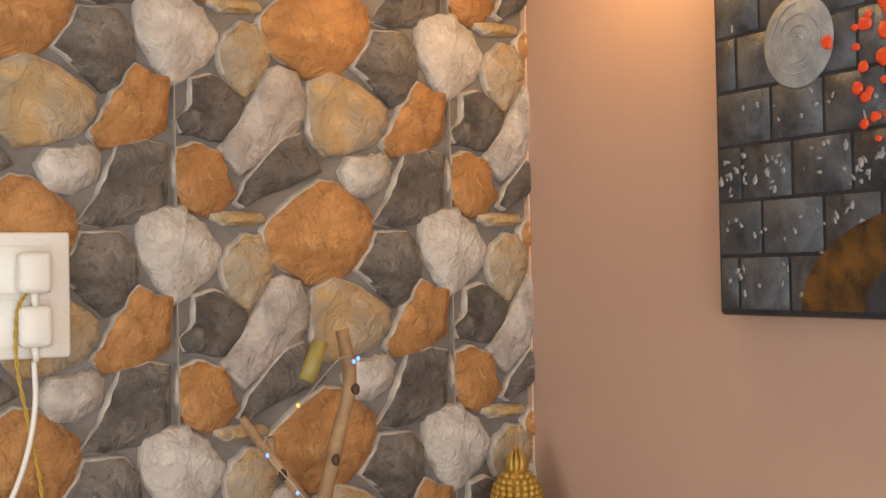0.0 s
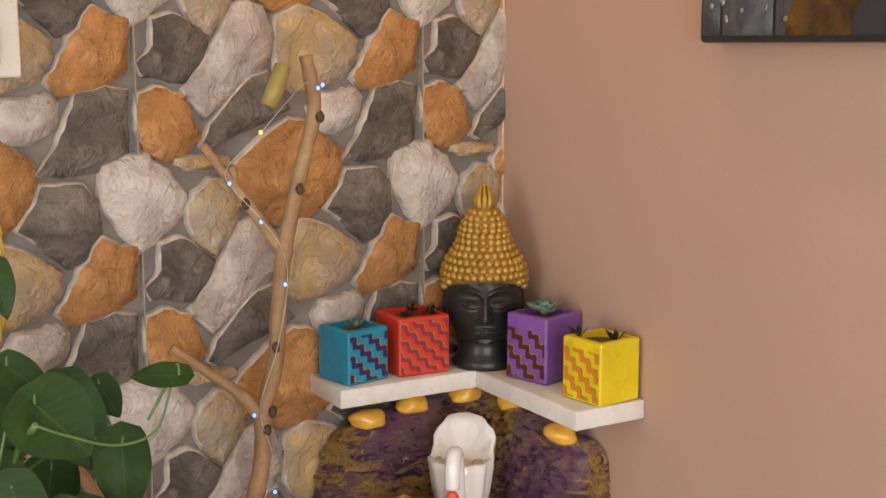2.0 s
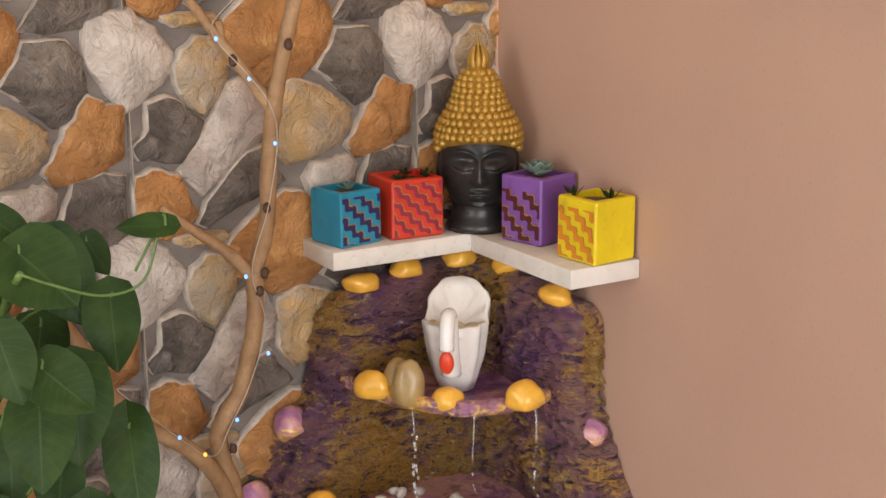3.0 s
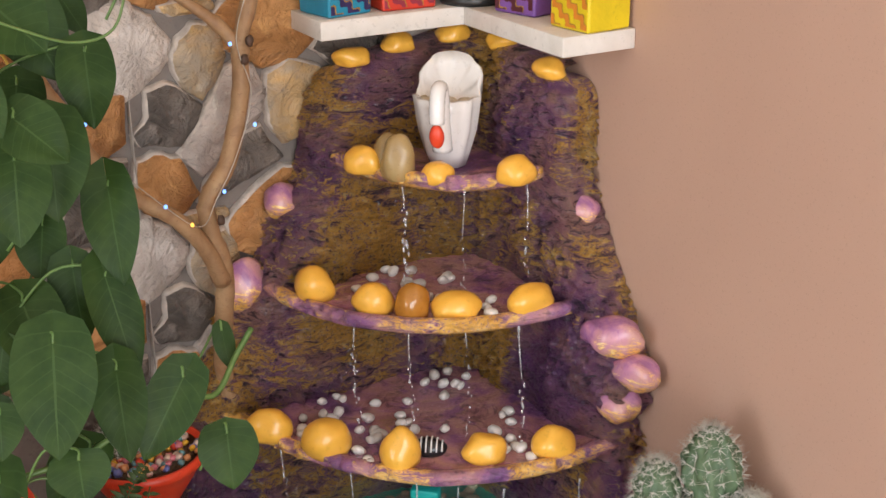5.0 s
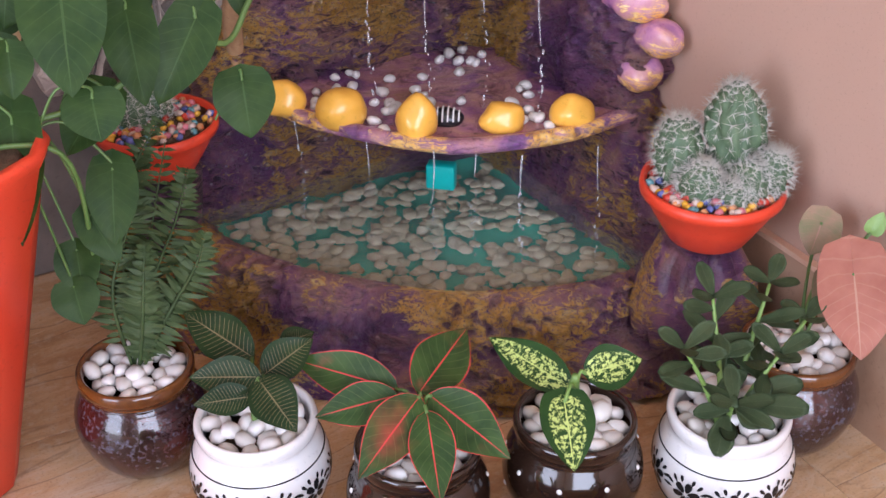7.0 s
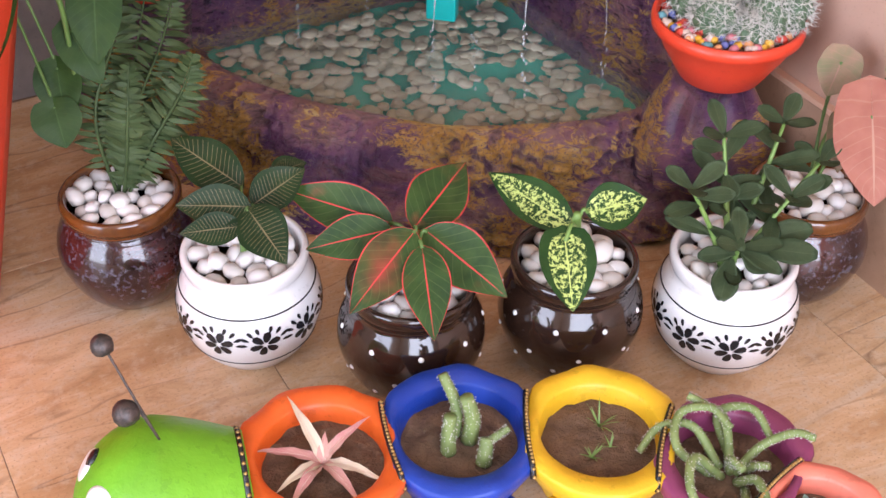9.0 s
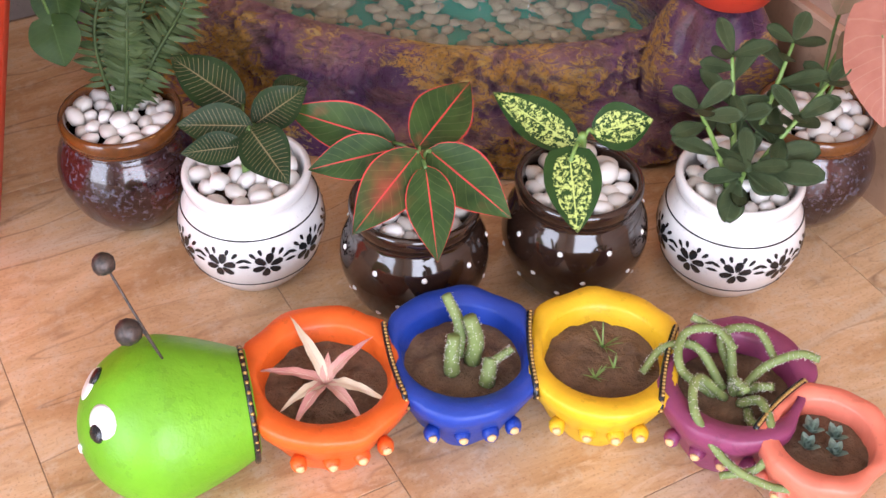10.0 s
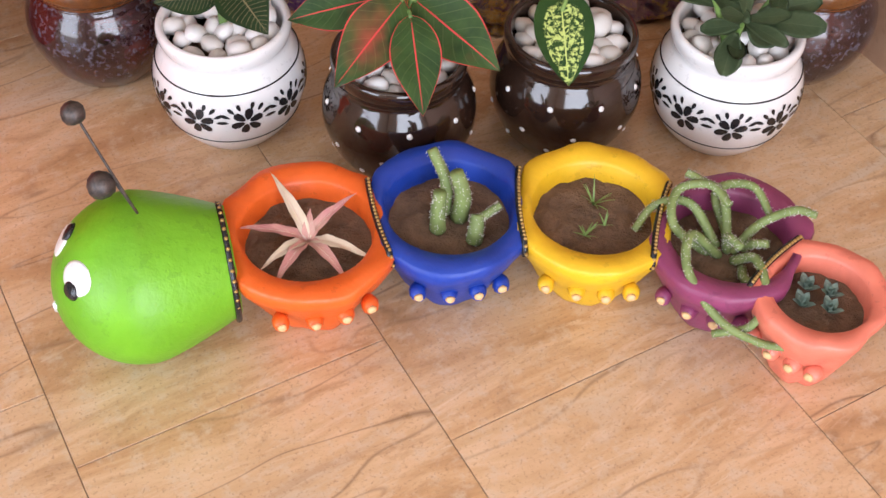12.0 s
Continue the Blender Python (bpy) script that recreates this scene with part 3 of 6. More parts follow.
def lip(z, deep=0.014):
    p = [("f", 0.02, z - 0.012), ("f", 0.4, z - 0.012), ("f", 0.8, z - 0.012), ("o", -0.05, z - 0.011), ("o", -0.03, z - 0.008), ("o", -0.018, z - 0.003), ("o", -0.008, z)]
    p += [("o", 0.0, z - 0.003), ("o", 0.003, z - 0.009), ("o", 0.0, z - deep - 0.004), ("o", -0.012, z - deep - 0.012), ("o", -0.05, z - deep - 0.02), ("f", 0.5, z - deep - 0.024), ("f", 0.02, z - deep - 0.024)]
    return p


def radius_of(a):
    return lambda deg: float(np.interp(deg, [0, 15, 30, 50, 70, 80, 90], a))


R3 = radius_of([0.51, 0.507, 0.505, 0.506, 0.468, 0.442, 0.43])
R2 = radius_of([0.43, 0.435, 0.434, 0.412, 0.372, 0.355, 0.35])
R1 = radius_of([0.30, 0.308, 0.318, 0.326, 0.285, 0.262, 0.255])
RP = radius_of([0.66, 0.675, 0.672, 0.672, 0.648, 0.625, 0.62])
part("back_wall", fountain_body(), M_ROCK, fountain, "craggy rock back in purple, black and gold")
for z, rad in ((0.272, R3), (0.462, R2), (0.642, R1)):
    part("tier", polar_profile(rad, lip(z), 220, 0.5, gilt=(5, 9), pads=0.2), [M_LEDGE, M_GILT], fountain, "shallow rock ledge with a gilded lip")
RIM = [("f", 0.1, 0.02), ("o", -0.075, 0.02), ("o", -0.066, 0.06), ("o", -0.058, 0.092), ("o", -0.048, 0.108), ("o", -0.035, 0.118), ("o", -0.015, 0.122), ("o", 0.005, 0.118), ("o", 0.02, 0.106), ("o", 0.03, 0.09), ("o", 0.034, 0.078), ("o", 0.033, 0.066), ("o", 0.038, 0.055), ("o", 0.05, 0.046), ("o", 0.064, 0.036), ("o", 0.072, 0.022), ("o", 0.08, 0.01), ("o", 0.085, 0.0)]
RIM = [RIM[0]] + [(a[0], a[1] + (b[1] - a[1]) * q / 3, a[2] + (b[2] - a[2]) * q / 3) for a, b in zip(RIM[1:], RIM[2:]) for q in range(3)] + [RIM[-1]]
part("pool_rim", polar_profile(RP, RIM, 420, 1.25, seed=2, pads=0.25), M_ROCK2, fountain, "thick rounded rock rim of the pool")


def pool_sheet(rad, off, z, ripple=0.0):
    bm = bmesh.new()
    n, rows = 60, []
    for i in range(n):
        deg = 1 + 88 * i / (n - 1)
        row = []
        for k in range(30):
            x, y = polar(math.radians(deg), (rad(deg) + off) * (0.05 + 0.95 * k / 29))
            row.append(bm.verts.new((x, y, z + ripple * noise.noise((x * 24, y * 24, 1)))))
        rows.append(row)
    for a, b in zip(rows, rows[1:]):
        for k in range(29):
            bm.faces.new((a[k], a[k + 1], b[k + 1], b[k]))
    bmesh.ops.recalc_face_normals(bm, faces=bm.faces[:])
    return bm


part("pool_floor", pool_sheet(RP, -0.065, 0.03), M_TURQ, fountain, "turquoise painted pool floor")
water = tagged(new("water", mesh_of("water", pool_sheet(RP, -0.052, 0.088, 0.0016), M_WATER)), "clear rippled water filling the turquoise fountain pool", "water", kind="structure")
water.visible_shadow = False
for k, (p, rx, ry, rz, turn) in enumerate(((( -0.05, -0.42, 0.43), 0.034, 0.045, 0.03, 40), ((-0.035, -0.455, 0.385), 0.03, 0.04, 0.026, 10), ((-0.455, -0.04, 0.455), 0.03, 0.03, 0.042, 0), ((-0.385, -0.035, 0.575), 0.026, 0.026, 0.028, 20), ((-0.025, -0.3, 0.575), 0.024, 0.028, 0.028, 0), ((-0.045, -0.43, 0.33), 0.03, 0.036, 0.03, 0))):
    part("boulder", blob(rx, ry, rz, k, 0.22, 1.4), M_BOULDER, fountain, "smooth pink and gold boulder", pose(*p, 0, 20, turn))
part("pump", box(-0.022, -0.012, -0.02, 0.022, 0.012, 0.02, 0.003), M_PUMP, fountain, "turquoise plastic pump housing", pose(-0.262, -0.25, 0.137, 0, 0, -42))

# water running off the ledges
for k, (x, y, z0, z1, r) in enumerate(((-0.262, -0.192, 0.635, 0.46, 0.0035), (-0.112, -0.282, 0.635, 0.46, 0.0028), (-0.20, -0.255, 0.635, 0.47, 0.002), (-0.36, -0.222, 0.452, 0.272, 0.0028), (-0.30, -0.28, 0.452, 0.275, 0.0025), (-0.17, -0.365, 0.452, 0.272, 0.0028), (-0.235, -0.325, 0.452, 0.275, 0.002), (-0.41, -0.30, 0.258, 0.092, 0.002), (-0.345, -0.372, 0.258, 0.092, 0.0022), (-0.30, -0.41, 0.258, 0.092, 0.0022), (-0.245, -0.445, 0.258, 0.092, 0.003), (-0.14, -0.478, 0.258, 0.092, 0.002), (-0.47, -0.2, 0.258, 0.092, 0.002))):
    pts = [(x + 0.003 * math.sin(5 * t + k), y + 0.003 * math.cos(4 * t + k) - 0.006 * t, z0 + (z1 - z0) * t) for t in np.linspace(0, 1, 40)]
    bm = bmesh.new()
    upper = 9 + 5 * (k % 3)
    tube(pts[:upper], [max(0.0005, 0.62 * r * (0.8 + 0.9 * noise.noise((i * 0.5, k, 0))) * (1 - 0.5 * i / upper)) for i in range(upper)], 7, bm)
    for i in range(upper, 40):
        if rng.random() < 0.6:
            s = 0.55 * r * rng.uniform(0.6, 1.2)
            m = pose(pts[i][0] + rng.gauss(0, 0.0022), pts[i][1] + rng.gauss(0, 0.0022), pts[i][2]) @ Matrix.Diagonal((s, s, s * rng.uniform(1.2, 3.2), 1))
            bmesh.ops.create_icosphere(bm, subdivisions=2, radius=1, matrix=m)
    ob = new("water_stream", mesh_of("water_stream", bm, M_STREAM))
    tagged(ob, "thin thread of water falling from a fountain ledge", "water", "falling water")
    ob.visible_shadow = False


# ---- stones on the fountain ----
def rest_stone(name, x, y, z, rx, ry, rz, turn, mat, label, seed, group="painted stones", amp=0.2):
    bm = blob(rx, ry, rz, seed, amp, 1.2, 3, -0.62)
    ob = new(name, mesh_of(name, bm, mat))
    ob.matrix_basis = pose(x, y, z + rz * 0.62 - 0.002, 0, 0, turn)
    return tagged(ob, label, "stone", group)


CAMDIR = Vector((-0.52, -0.85, 0))
YL = "glossy mustard yellow painted stone on a fountain ledge"
for k, (x, y, z, rx, ry, rz, tn) in enumerate((
        (-0.475, -0.165, 0.262, 0.036, 0.024, 0.03, -40), (-0.42, -0.245, 0.262, 0.036, 0.028, 0.035, -20), (-0.342, -0.328, 0.262, 0.029, 0.026, 0.038, 10), (-0.232, -0.372, 0.262, 0.033, 0.025, 0.026, -30), (-0.14, -0.41, 0.262, 0.034, 0.026, 0.028, -10),
        (-0.378, -0.13, 0.452, 0.031, 0.027, 0.032, -50), (-0.325, -0.217, 0.452, 0.03, 0.024, 0.028, -20), (-0.23, -0.29, 0.452, 0.036, 0.024, 0.024, -25), (-0.13, -0.33, 0.452, 0.04, 0.022, 0.028, 5),
        (-0.29, -0.125, 0.632, 0.03, 0.02, 0.024, -40), (-0.222, -0.222, 0.632, 0.024, 0.021, 0.02, -30), (-0.126, -0.28, 0.632, 0.028, 0.022, 0.025, -20))):
    rest_stone("yellow_stone", x, y, z, rx, ry, rz, tn, M_YEL, YL, k + 3)
for k, (x, y, z, rx, tn) in enumerate(((-0.268, -0.05, 0.772, 0.03, -10), (-0.193, -0.05, 0.784, 0.026, 5), (-0.108, -0.068, 0.795, 0.027, 20), (-0.055, -0.125, 0.785, 0.022, 80), (-0.052, -0.245, 0.768, 0.027, 80))):
    rest_stone("yellow_stone", x, y, z, rx, 0.023, 0.017, tn, M_YEL, "mustard yellow painted stone on the rock crest under the shelf", k + 20, amp=0.35)
rest_stone("tan_stone", -0.262, -0.18, 0.632, 0.025, 0.02, 0.04, -30, M_TAN, "polished tan river stone on the top fountain ledge", 31, "river stones")
rest_stone("tan_stone", -0.255, -0.14, 0.632, 0.024, 0.018, 0.034, 0, M_TAN, "polished tan river stone on the top fountain ledge", 32, "river stones")
rest_stone("amber_stone", -0.283, -0.258, 0.452, 0.026, 0.022, 0.031, 0, M_AMBER, "wet amber brown stone on the middle fountain ledge", 33, "river stones")

PEBBLES = [mesh_of("pebble", blob(1.0, 0.78, 0.66, s, 0.25, 1.1, 2), M_PEB) for s in range(5)]
PEBWET = [mesh_of("sunken_pebble", blob(1.0, 0.8, 0.4, s + 9, 0.3, 1.2, 2), M_PEBWET) for s in range(4)]
GRAVEL = [mesh_of("gravel_piece", blob(1.0, 0.8, 0.75, s + 19, 0.3, 1.2, 1), M_GRAVEL) for s in range(4)]


def scatter(parent, meshes, name, spots, size, z_of, tilt=25):
    for x, y in spots:
        s = size * rng.uniform(0.8, 1.25)
        m = pose(x, y, z_of(x, y), rng.uniform(-tilt, tilt), rng.uniform(-tilt, tilt), rng.uniform(0, 360)) @ Matrix.Diagonal((s, s, s, 1))
        put(name, rng.choice(meshes), parent, "", m)


ledge = thing("pebble_heap", (0, 0, 0), "loose white pebbles lying in the wet fountain ledges", "pebbles")
for cx, cy, n, spread, z in ((-0.185, -0.16, 4, 0.02, 0.456), (-0.275, -0.13, 10, 0.045, 0.456), (-0.195, -0.295, 9, 0.028, 0.458), (-0.235, -0.22, 4, 0.03, 0.456),
                             (-0.17, -0.15, 9, 0.035, 0.266), (-0.26, -0.235, 5, 0.04, 0.266), (-0.37, -0.16, 10, 0.05, 0.266), (-0.33, -0.25, 9, 0.04, 0.266), (-0.155, -0.285, 4, 0.03, 0.266), (-0.175, -0.36, 8, 0.035, 0.266), (-0.385, -0.297, 2, 0.012, 0.266), (-0.435, -0.17, 5, 0.03, 0.266)):
    scatter(ledge, PEBBLES, "pebble", [(cx + rng.gauss(0, spread * 0.6), cy + rng.gauss(0, spread * 0.6)) for _ in range(n)], 0.0095, lambda x, y, z=z: z)
zebra = rest_stone("striped_stone", -0.29, -0.315, 0.26, 0.026, 0.016, 0.016, -35, M_INK, "black stone painted with white stripes on the lower ledge", 40, "painted stones", 0.1)
for k in range(6):
    x = -0.019 + 0.0076 * k
    w = 0.0162 * math.sqrt(max(0.1, 1 - (x / 0.026) ** 2))
    part("stripe", tube([(x, w * 1.02 * math.cos(a), w * 1.04 * math.sin(a)) for a in np.linspace(0.1, math.pi - 0.1, 12)], 0.0013, 5), M_DOT, zebra, "thin white painted stripe")
sunk = thing("sunken_pebbles", (0, 0, 0), "flat beige pebbles lying under the pool water", "pebbles")
spots = []
while len(spots) < 270:
    deg, fr = rng.uniform(8, 82), math.sqrt(rng.uniform(0.1, 1))
    r = (RP(deg) - 0.085) * fr
    x, y = polar(math.radians(deg), r)
    if x < -0.12 and y < -0.12 and rng.random() < 0.3 + 0.7 * fr:
        spots.append((x, y))
scatter(sunk, PEBWET, "sunken_pebble", spots, 0.0125, lambda x, y: 0.042 + 0.01 * rng.random(), 14)

more = bmesh.new()
for _ in range(620):
    deg, fr = rng.uniform(6, 84), math.sqrt(rng.uniform(0.1, 1))
    x, y = polar(math.radians(deg), (RP(deg) - 0.08) * fr)
    if x > -0.11 or y > -0.11 or noise.noise((x * 11, y * 11, 3)) > 0.17:
        continue
    s = rng.uniform(0.008, 0.014)
    bmesh.ops.create_icosphere(more, subdivisions=2, radius=1, matrix=pose(x, y, 0.034 + 0.006 * rng.random(), rng.uniform(-15, 15), rng.uniform(-15, 15), rng.uniform(0, 360)) @ Matrix.Diagonal((s, s * 0.75, s * 0.4, 1)))
M_PEBLOW = stained("low_beige_pebbles", (0.46, 0.38, 0.26), (0.63, 0.53, 0.38), 45, 0.5, 0.1, 90)
tagged(part("pebble_bed", more, M_PEBLOW, sunk, "dense bed of beige pebbles"), kind="stuff")

# ---- swan planter ----
swan = thing("swan_planter", (-0.165, -0.155, 0.632), "white ceramic swan planter with a red beak on the top ledge", "planter")
fz = math.degrees(math.atan2(-0.86, -0.5)) + 90
swan.rotation_euler = (0, 0, radians(fz - 11))
swan.scale = (1.02, 0.95, 0.93)
prof = [(0.0, 0.0), (0.03, 0.0), (0.036, 0.02), (0.045, 0.06), (0.05, 0.095), (0.051, 0.11), (0.047, 0.112), (0.042, 0.104), (0.0, 0.1)]
bm = lathe(prof, 36, 0.06)
for v in bm.verts:
    back = max(0, v.co.y) / 0.05
    v.co.z += 0.055 * math.sin(min(1.0, back) * 1.57) * (v.co.z / 0.11) ** 2
    an = math.atan2(v.co.y, v.co.x)
    k = 1 + 0.05 * math.sin(11 * an + 3) * min(1, v.co.z / 0.05) * (0.4 + abs(math.cos(an)))
    v.co.x, v.co.y = v.co.x * k * 0.92, v.co.y * k
part("body", bm, M_WPOT, swan)
neck = curve([(0, -0.046, 0.035), (0, -0.052, 0.075), (0, -0.05, 0.115), (0, -0.058, 0.136), (0, -0.074, 0.135), (0, -0.083, 0.115), (0, -0.085, 0.088)], 6)
part("neck", tube(neck, [0.0145 - 0.0035 * min(1, i / 14) for i in range(len(neck))], 12), M_WPOT, swan)
part("beak", blob(0.0105, 0.0085, 0.019, 3, 0.05), M_RED, swan, "red painted beak", pose(0, -0.086, 0.068, 8, 0, 0))
fill = thing("pebble_fill", swan.location, "beige pebbles filling the swan planter", "pebbles")
scatter(fill, PEBWET, "pebble", [(rng.uniform(-0.03, 0.03), rng.uniform(-0.03, 0.03)) for _ in range(14)], 0.011, lambda x, y: 0.096, 15)

# ---- corner shelf and what stands on it ----
shelf = thing("corner_shelf", (0, 0, 0.852), "L-shaped white painted corner shelf with worn edges", "shelf")
part("board", box(-0.345, -0.118, -0.027, -0.001, -0.0095, 0, 0.0015), M_WHITEWOOD, shelf)
part("board", box(-0.118, -0.372, -0.027, -0.001, -0.119, 0, 0.0015), M_WHITEWOOD, shelf)


def buddha():
    """One plain mesh: round foot, neck, oval head with soft features, and a curly gilded cap."""
    bm = bmesh.new()

    def add(b, slot):
        me = bpy.data.meshes.new("piece")
        for fc in b.faces:
            fc.smooth, fc.material_index = True, slot
        b.to_mesh(me)
        b.free()
        bm.from_mesh(me)
        bpy.data.meshes.remove(me)

    add(lathe([(0, 0), (0.047, 0), (0.05, 0.006), (0.047, 0.014), (0.041, 0.02), (0.039, 0.03), (0.04, 0.04), (0, 0.045)], 40), 0)
    h = bmesh.new()
    bmesh.ops.create_uvsphere(h, u_segments=220, v_segments=170, radius=1)
    for v in h.verts:
        d = v.co.copy()
        x, y, z = d.x * 0.058, d.y * 0.056, d.z * 0.072
        taper = 1 - 0.17 * max(0, -d.z) ** 1.5
        x, y = x * taper, y * taper
        if d.y < 0:
            g = lambda cx, cz, sx, sz: math.exp(-(((x - cx) / sx) ** 2 + ((z - cz) / sz) ** 2))
            ax = abs(x)
            edge = lambda lo, hi: 1 / (1 + math.exp(-(ax - lo) / 0.0015)) / (1 + math.exp((ax - hi) / 0.003))
            brow = 0.021 - ((ax - 0.025) / 0.02) ** 2 * 0.007
            lid = -0.0045 + ((ax - 0.022) / 0.014) ** 2 * 0.0035
            y -= 0.0035 * math.exp(-((z - brow) / 0.0024) ** 2) * edge(0.004, 0.042)
            y += 0.006 * g(0.021 if x > 0 else -0.021, 0.0085, 0.016, 0.0065)
            y -= 0.0085 * g(0.0225 if x > 0 else -0.0225, 0.001, 0.0125, 0.0072)
            y += 0.0045 * math.exp(-((z - lid) / 0.0013) ** 2) * edge(0.009, 0.036)
            t = min(1.0, max(0.0, (0.016 - z) / 0.034))
            y -= (0.0045 + 0.0105 * t) * math.exp(-(x / (0.0045 + 0.0035 * t)) ** 2) / (1 + math.exp(-(z + 0.021) / 0.0011)) / (1 + math.exp((z - 0.018) / 0.003))
            y -= 0.0045 * g(0.0078 if x > 0 else -0.0078, -0.0168, 0.0038, 0.0035)
            y -= 0.0065 * g(0, -0.0315, 0.0125, 0.0026) + 0.0072 * g(0, -0.0392, 0.0105, 0.0032) + 0.0055 * g(0, -0.057, 0.013, 0.008)
            y += 0.0035 * g(0, -0.0352, 0.0135, 0.001) + 0.003 * g(0, -0.0465, 0.011, 0.0028)
        v.co = (x, y, z * 1.16 + 0.101)
    add(h, 0)
    for sgn in (-1, 1):
        e = blob(0.007, 0.013, 0.036, 2, 0.1)
        e.transform(Matrix.Translation((sgn * 0.056, 0.008, 0.086)))
        add(e, 0)
    cap = lathe([(0.057, 0.118), (0.0605, 0.13), (0.061, 0.15), (0.052, 0.17), (0.04, 0.19), (0.034, 0.208), (0.03, 0.222), (0.022, 0.236), (0.012, 0.246), (0, 0.25)], 40)
    for v in cap.verts:
        v.co.z += 0.022 * max(0, -v.co.y / 0.06) * max(0, 1 - (v.co.z - 0.118) / 0.03)
    add(cap, 1)
    rows = [(0.0615, 0.125), (0.0625, 0.136), (0.062, 0.147), (0.059, 0.158), (0.053, 0.169), (0.0455, 0.18), (0.04, 0.19), (0.036, 0.2), (0.034, 0.209), (0.031, 0.218), (0.026, 0.227), (0.019, 0.236)]
    fine = np.linspace(0, len(rows) - 1, 13)
    rows = [(float(np.interp(q, range(len(rows)), [p[0] for p in rows])), float(np.interp(q, range(len(rows)), [p[1] for p in rows]))) for q in fine]
    for k, (r, z) in enumerate(rows):
        n = max(8, int(2 * math.pi * r / 0.0112))
        for i in range(n):
            a = 2 * math.pi * (i + 0.5 * (k % 2)) / n
            if z < 0.15 and math.sin(a) < -0.35 and z < 0.118 + 0.022 * -math.sin(a) + 0.004:
                continue
            c = bmesh.new()
            bmesh.ops.create_icosphere(c, subdivisions=2, radius=0.0064)
            c.transform(Matrix.Translation((r * math.cos(a), r * math.sin(a), z)))
            add(c, 1)
    for i in range(9):
        a = 2 * math.pi * i / 8
        r = 0.008 if i < 8 else 0
        fl = tube(curve([(r * math.cos(a), r * math.sin(a), 0.24), (1.5 * r * math.cos(a), 1.5 * r * math.sin(a), 0.258), (0.6 * r * math.cos(a), 0.6 * r * math.sin(a), 0.276 + 0.014 * (i == 8))], 4), [0.006, 0.0062, 0.0058, 0.005, 0.0045, 0.004, 0.003, 0.0018, 0.0006], 6)
        add(fl, 1)
    return bm


me = mesh_of("statue", buddha(), [M_BLACK, M_GOLD])
statue = new("statue", me)
statue.matrix_basis = pose(-0.088, -0.092, 0.8525, 0, 0, math.degrees(math.atan2(-0.86, -0.5)) + 90)
tagged(statue, "black head sculpture with a gilded curly cap on the shelf", "statue")


def wavy_cells(side, keep, n=64):
    """Raised cells of a square face, kept where keep(u, v) holds, one millimetre thick."""
    bm = bmesh.new()
    cache = {}

    def vt(i, j):
        if (i, j) not in cache:
            cache[i, j] = bm.verts.new(((i / n - 0.5) * side, 0, (j / n) * side))
        return cache[i, j]

    for i in range(n):
        for j in range(n):
            if keep((i + 0.5) / n, (j + 0.5) / n):
                bm.faces.new((vt(i, j), vt(i + 1, j), vt(i + 1, j + 1), vt(i, j + 1)))
    return bm


def cube_planter(x, y, turn, side, high, paint, band, label, faces, bands):
    z0 = 0.8525
    ob = thing("cube_planter", (x, y, z0), label, "planter", "cube planters on the shelf")
    ob.rotation_euler = (0, 0, radians(turn))
    h = side / 2
    bm = box(-h, -h, 0, h, h, high, 0.004, 3)
    top = max(bm.faces, key=lambda f: f.calc_center_median().z)
    bmesh.ops.inset_region(bm, faces=[top], thickness=side * 0.1)
    r = bmesh.ops.extrude_discrete_faces(bm, faces=[top])
    for v in r["faces"][0].verts:
        v.co.z -= 0.012
    part("body", bm, paint, ob, smooth=False)
    part("soil", lathe([(0.0, 0.0), (side * 0.36, 0.0), (side * 0.33, 0.005), (0, 0.007)], 20, 0.1), M_SOIL, ob, "dry brown soil", pose(0, 0, high - 0.0125))
    w = side * 0.92

    def phase(u, v):
        return (u * 0.9 + v) * bands + 0.15 * math.sin((u - v) * 17)

    for turn_face in faces:
        m = pose(0, 0, 0, 0, 0, turn_face) @ pose(0, -h - 0.0007, high * 0.05)
        part("pattern", wavy_cells(w, lambda u, v: phase(u, v) % 1 < 0.44), band, ob, "wavy diagonal painted bands", m, False)
        part("gold_outline", wavy_cells(w, lambda u, v: 0.44 <= phase(u, v) % 1 < 0.53), M_GOLD, ob, "thin gilded outline", m @ pose(0, -0.0003, 0), False)
    return ob


PAINT = {n: stained(n + "_paint", tuple(v * 0.76 for v in c), c, 17, 0.44, 0.4, 60, dist=0.004) for n, c in dict(
    sky_blue=(0.015, 0.27, 0.43), scarlet=(0.66, 0.045, 0.02), violet=(0.22, 0.09, 0.36), lemon=(0.8, 0.6, 0.012), navy=(0.03, 0.02, 0.1),
    wine=(0.09, 0.012, 0.02), tangerine=(0.72, 0.24, 0.02), brick=(0.3, 0.02, 0.05), lime=(0.17, 0.45, 0.012), orange=(0.8, 0.13, 0.012), cobalt=(0.012, 0.05, 0.36), yellow=(0.8, 0.48, 0.01), plum=(0.25, 0.045, 0.12), coral=(0.8, 0.22, 0.14)).items()}
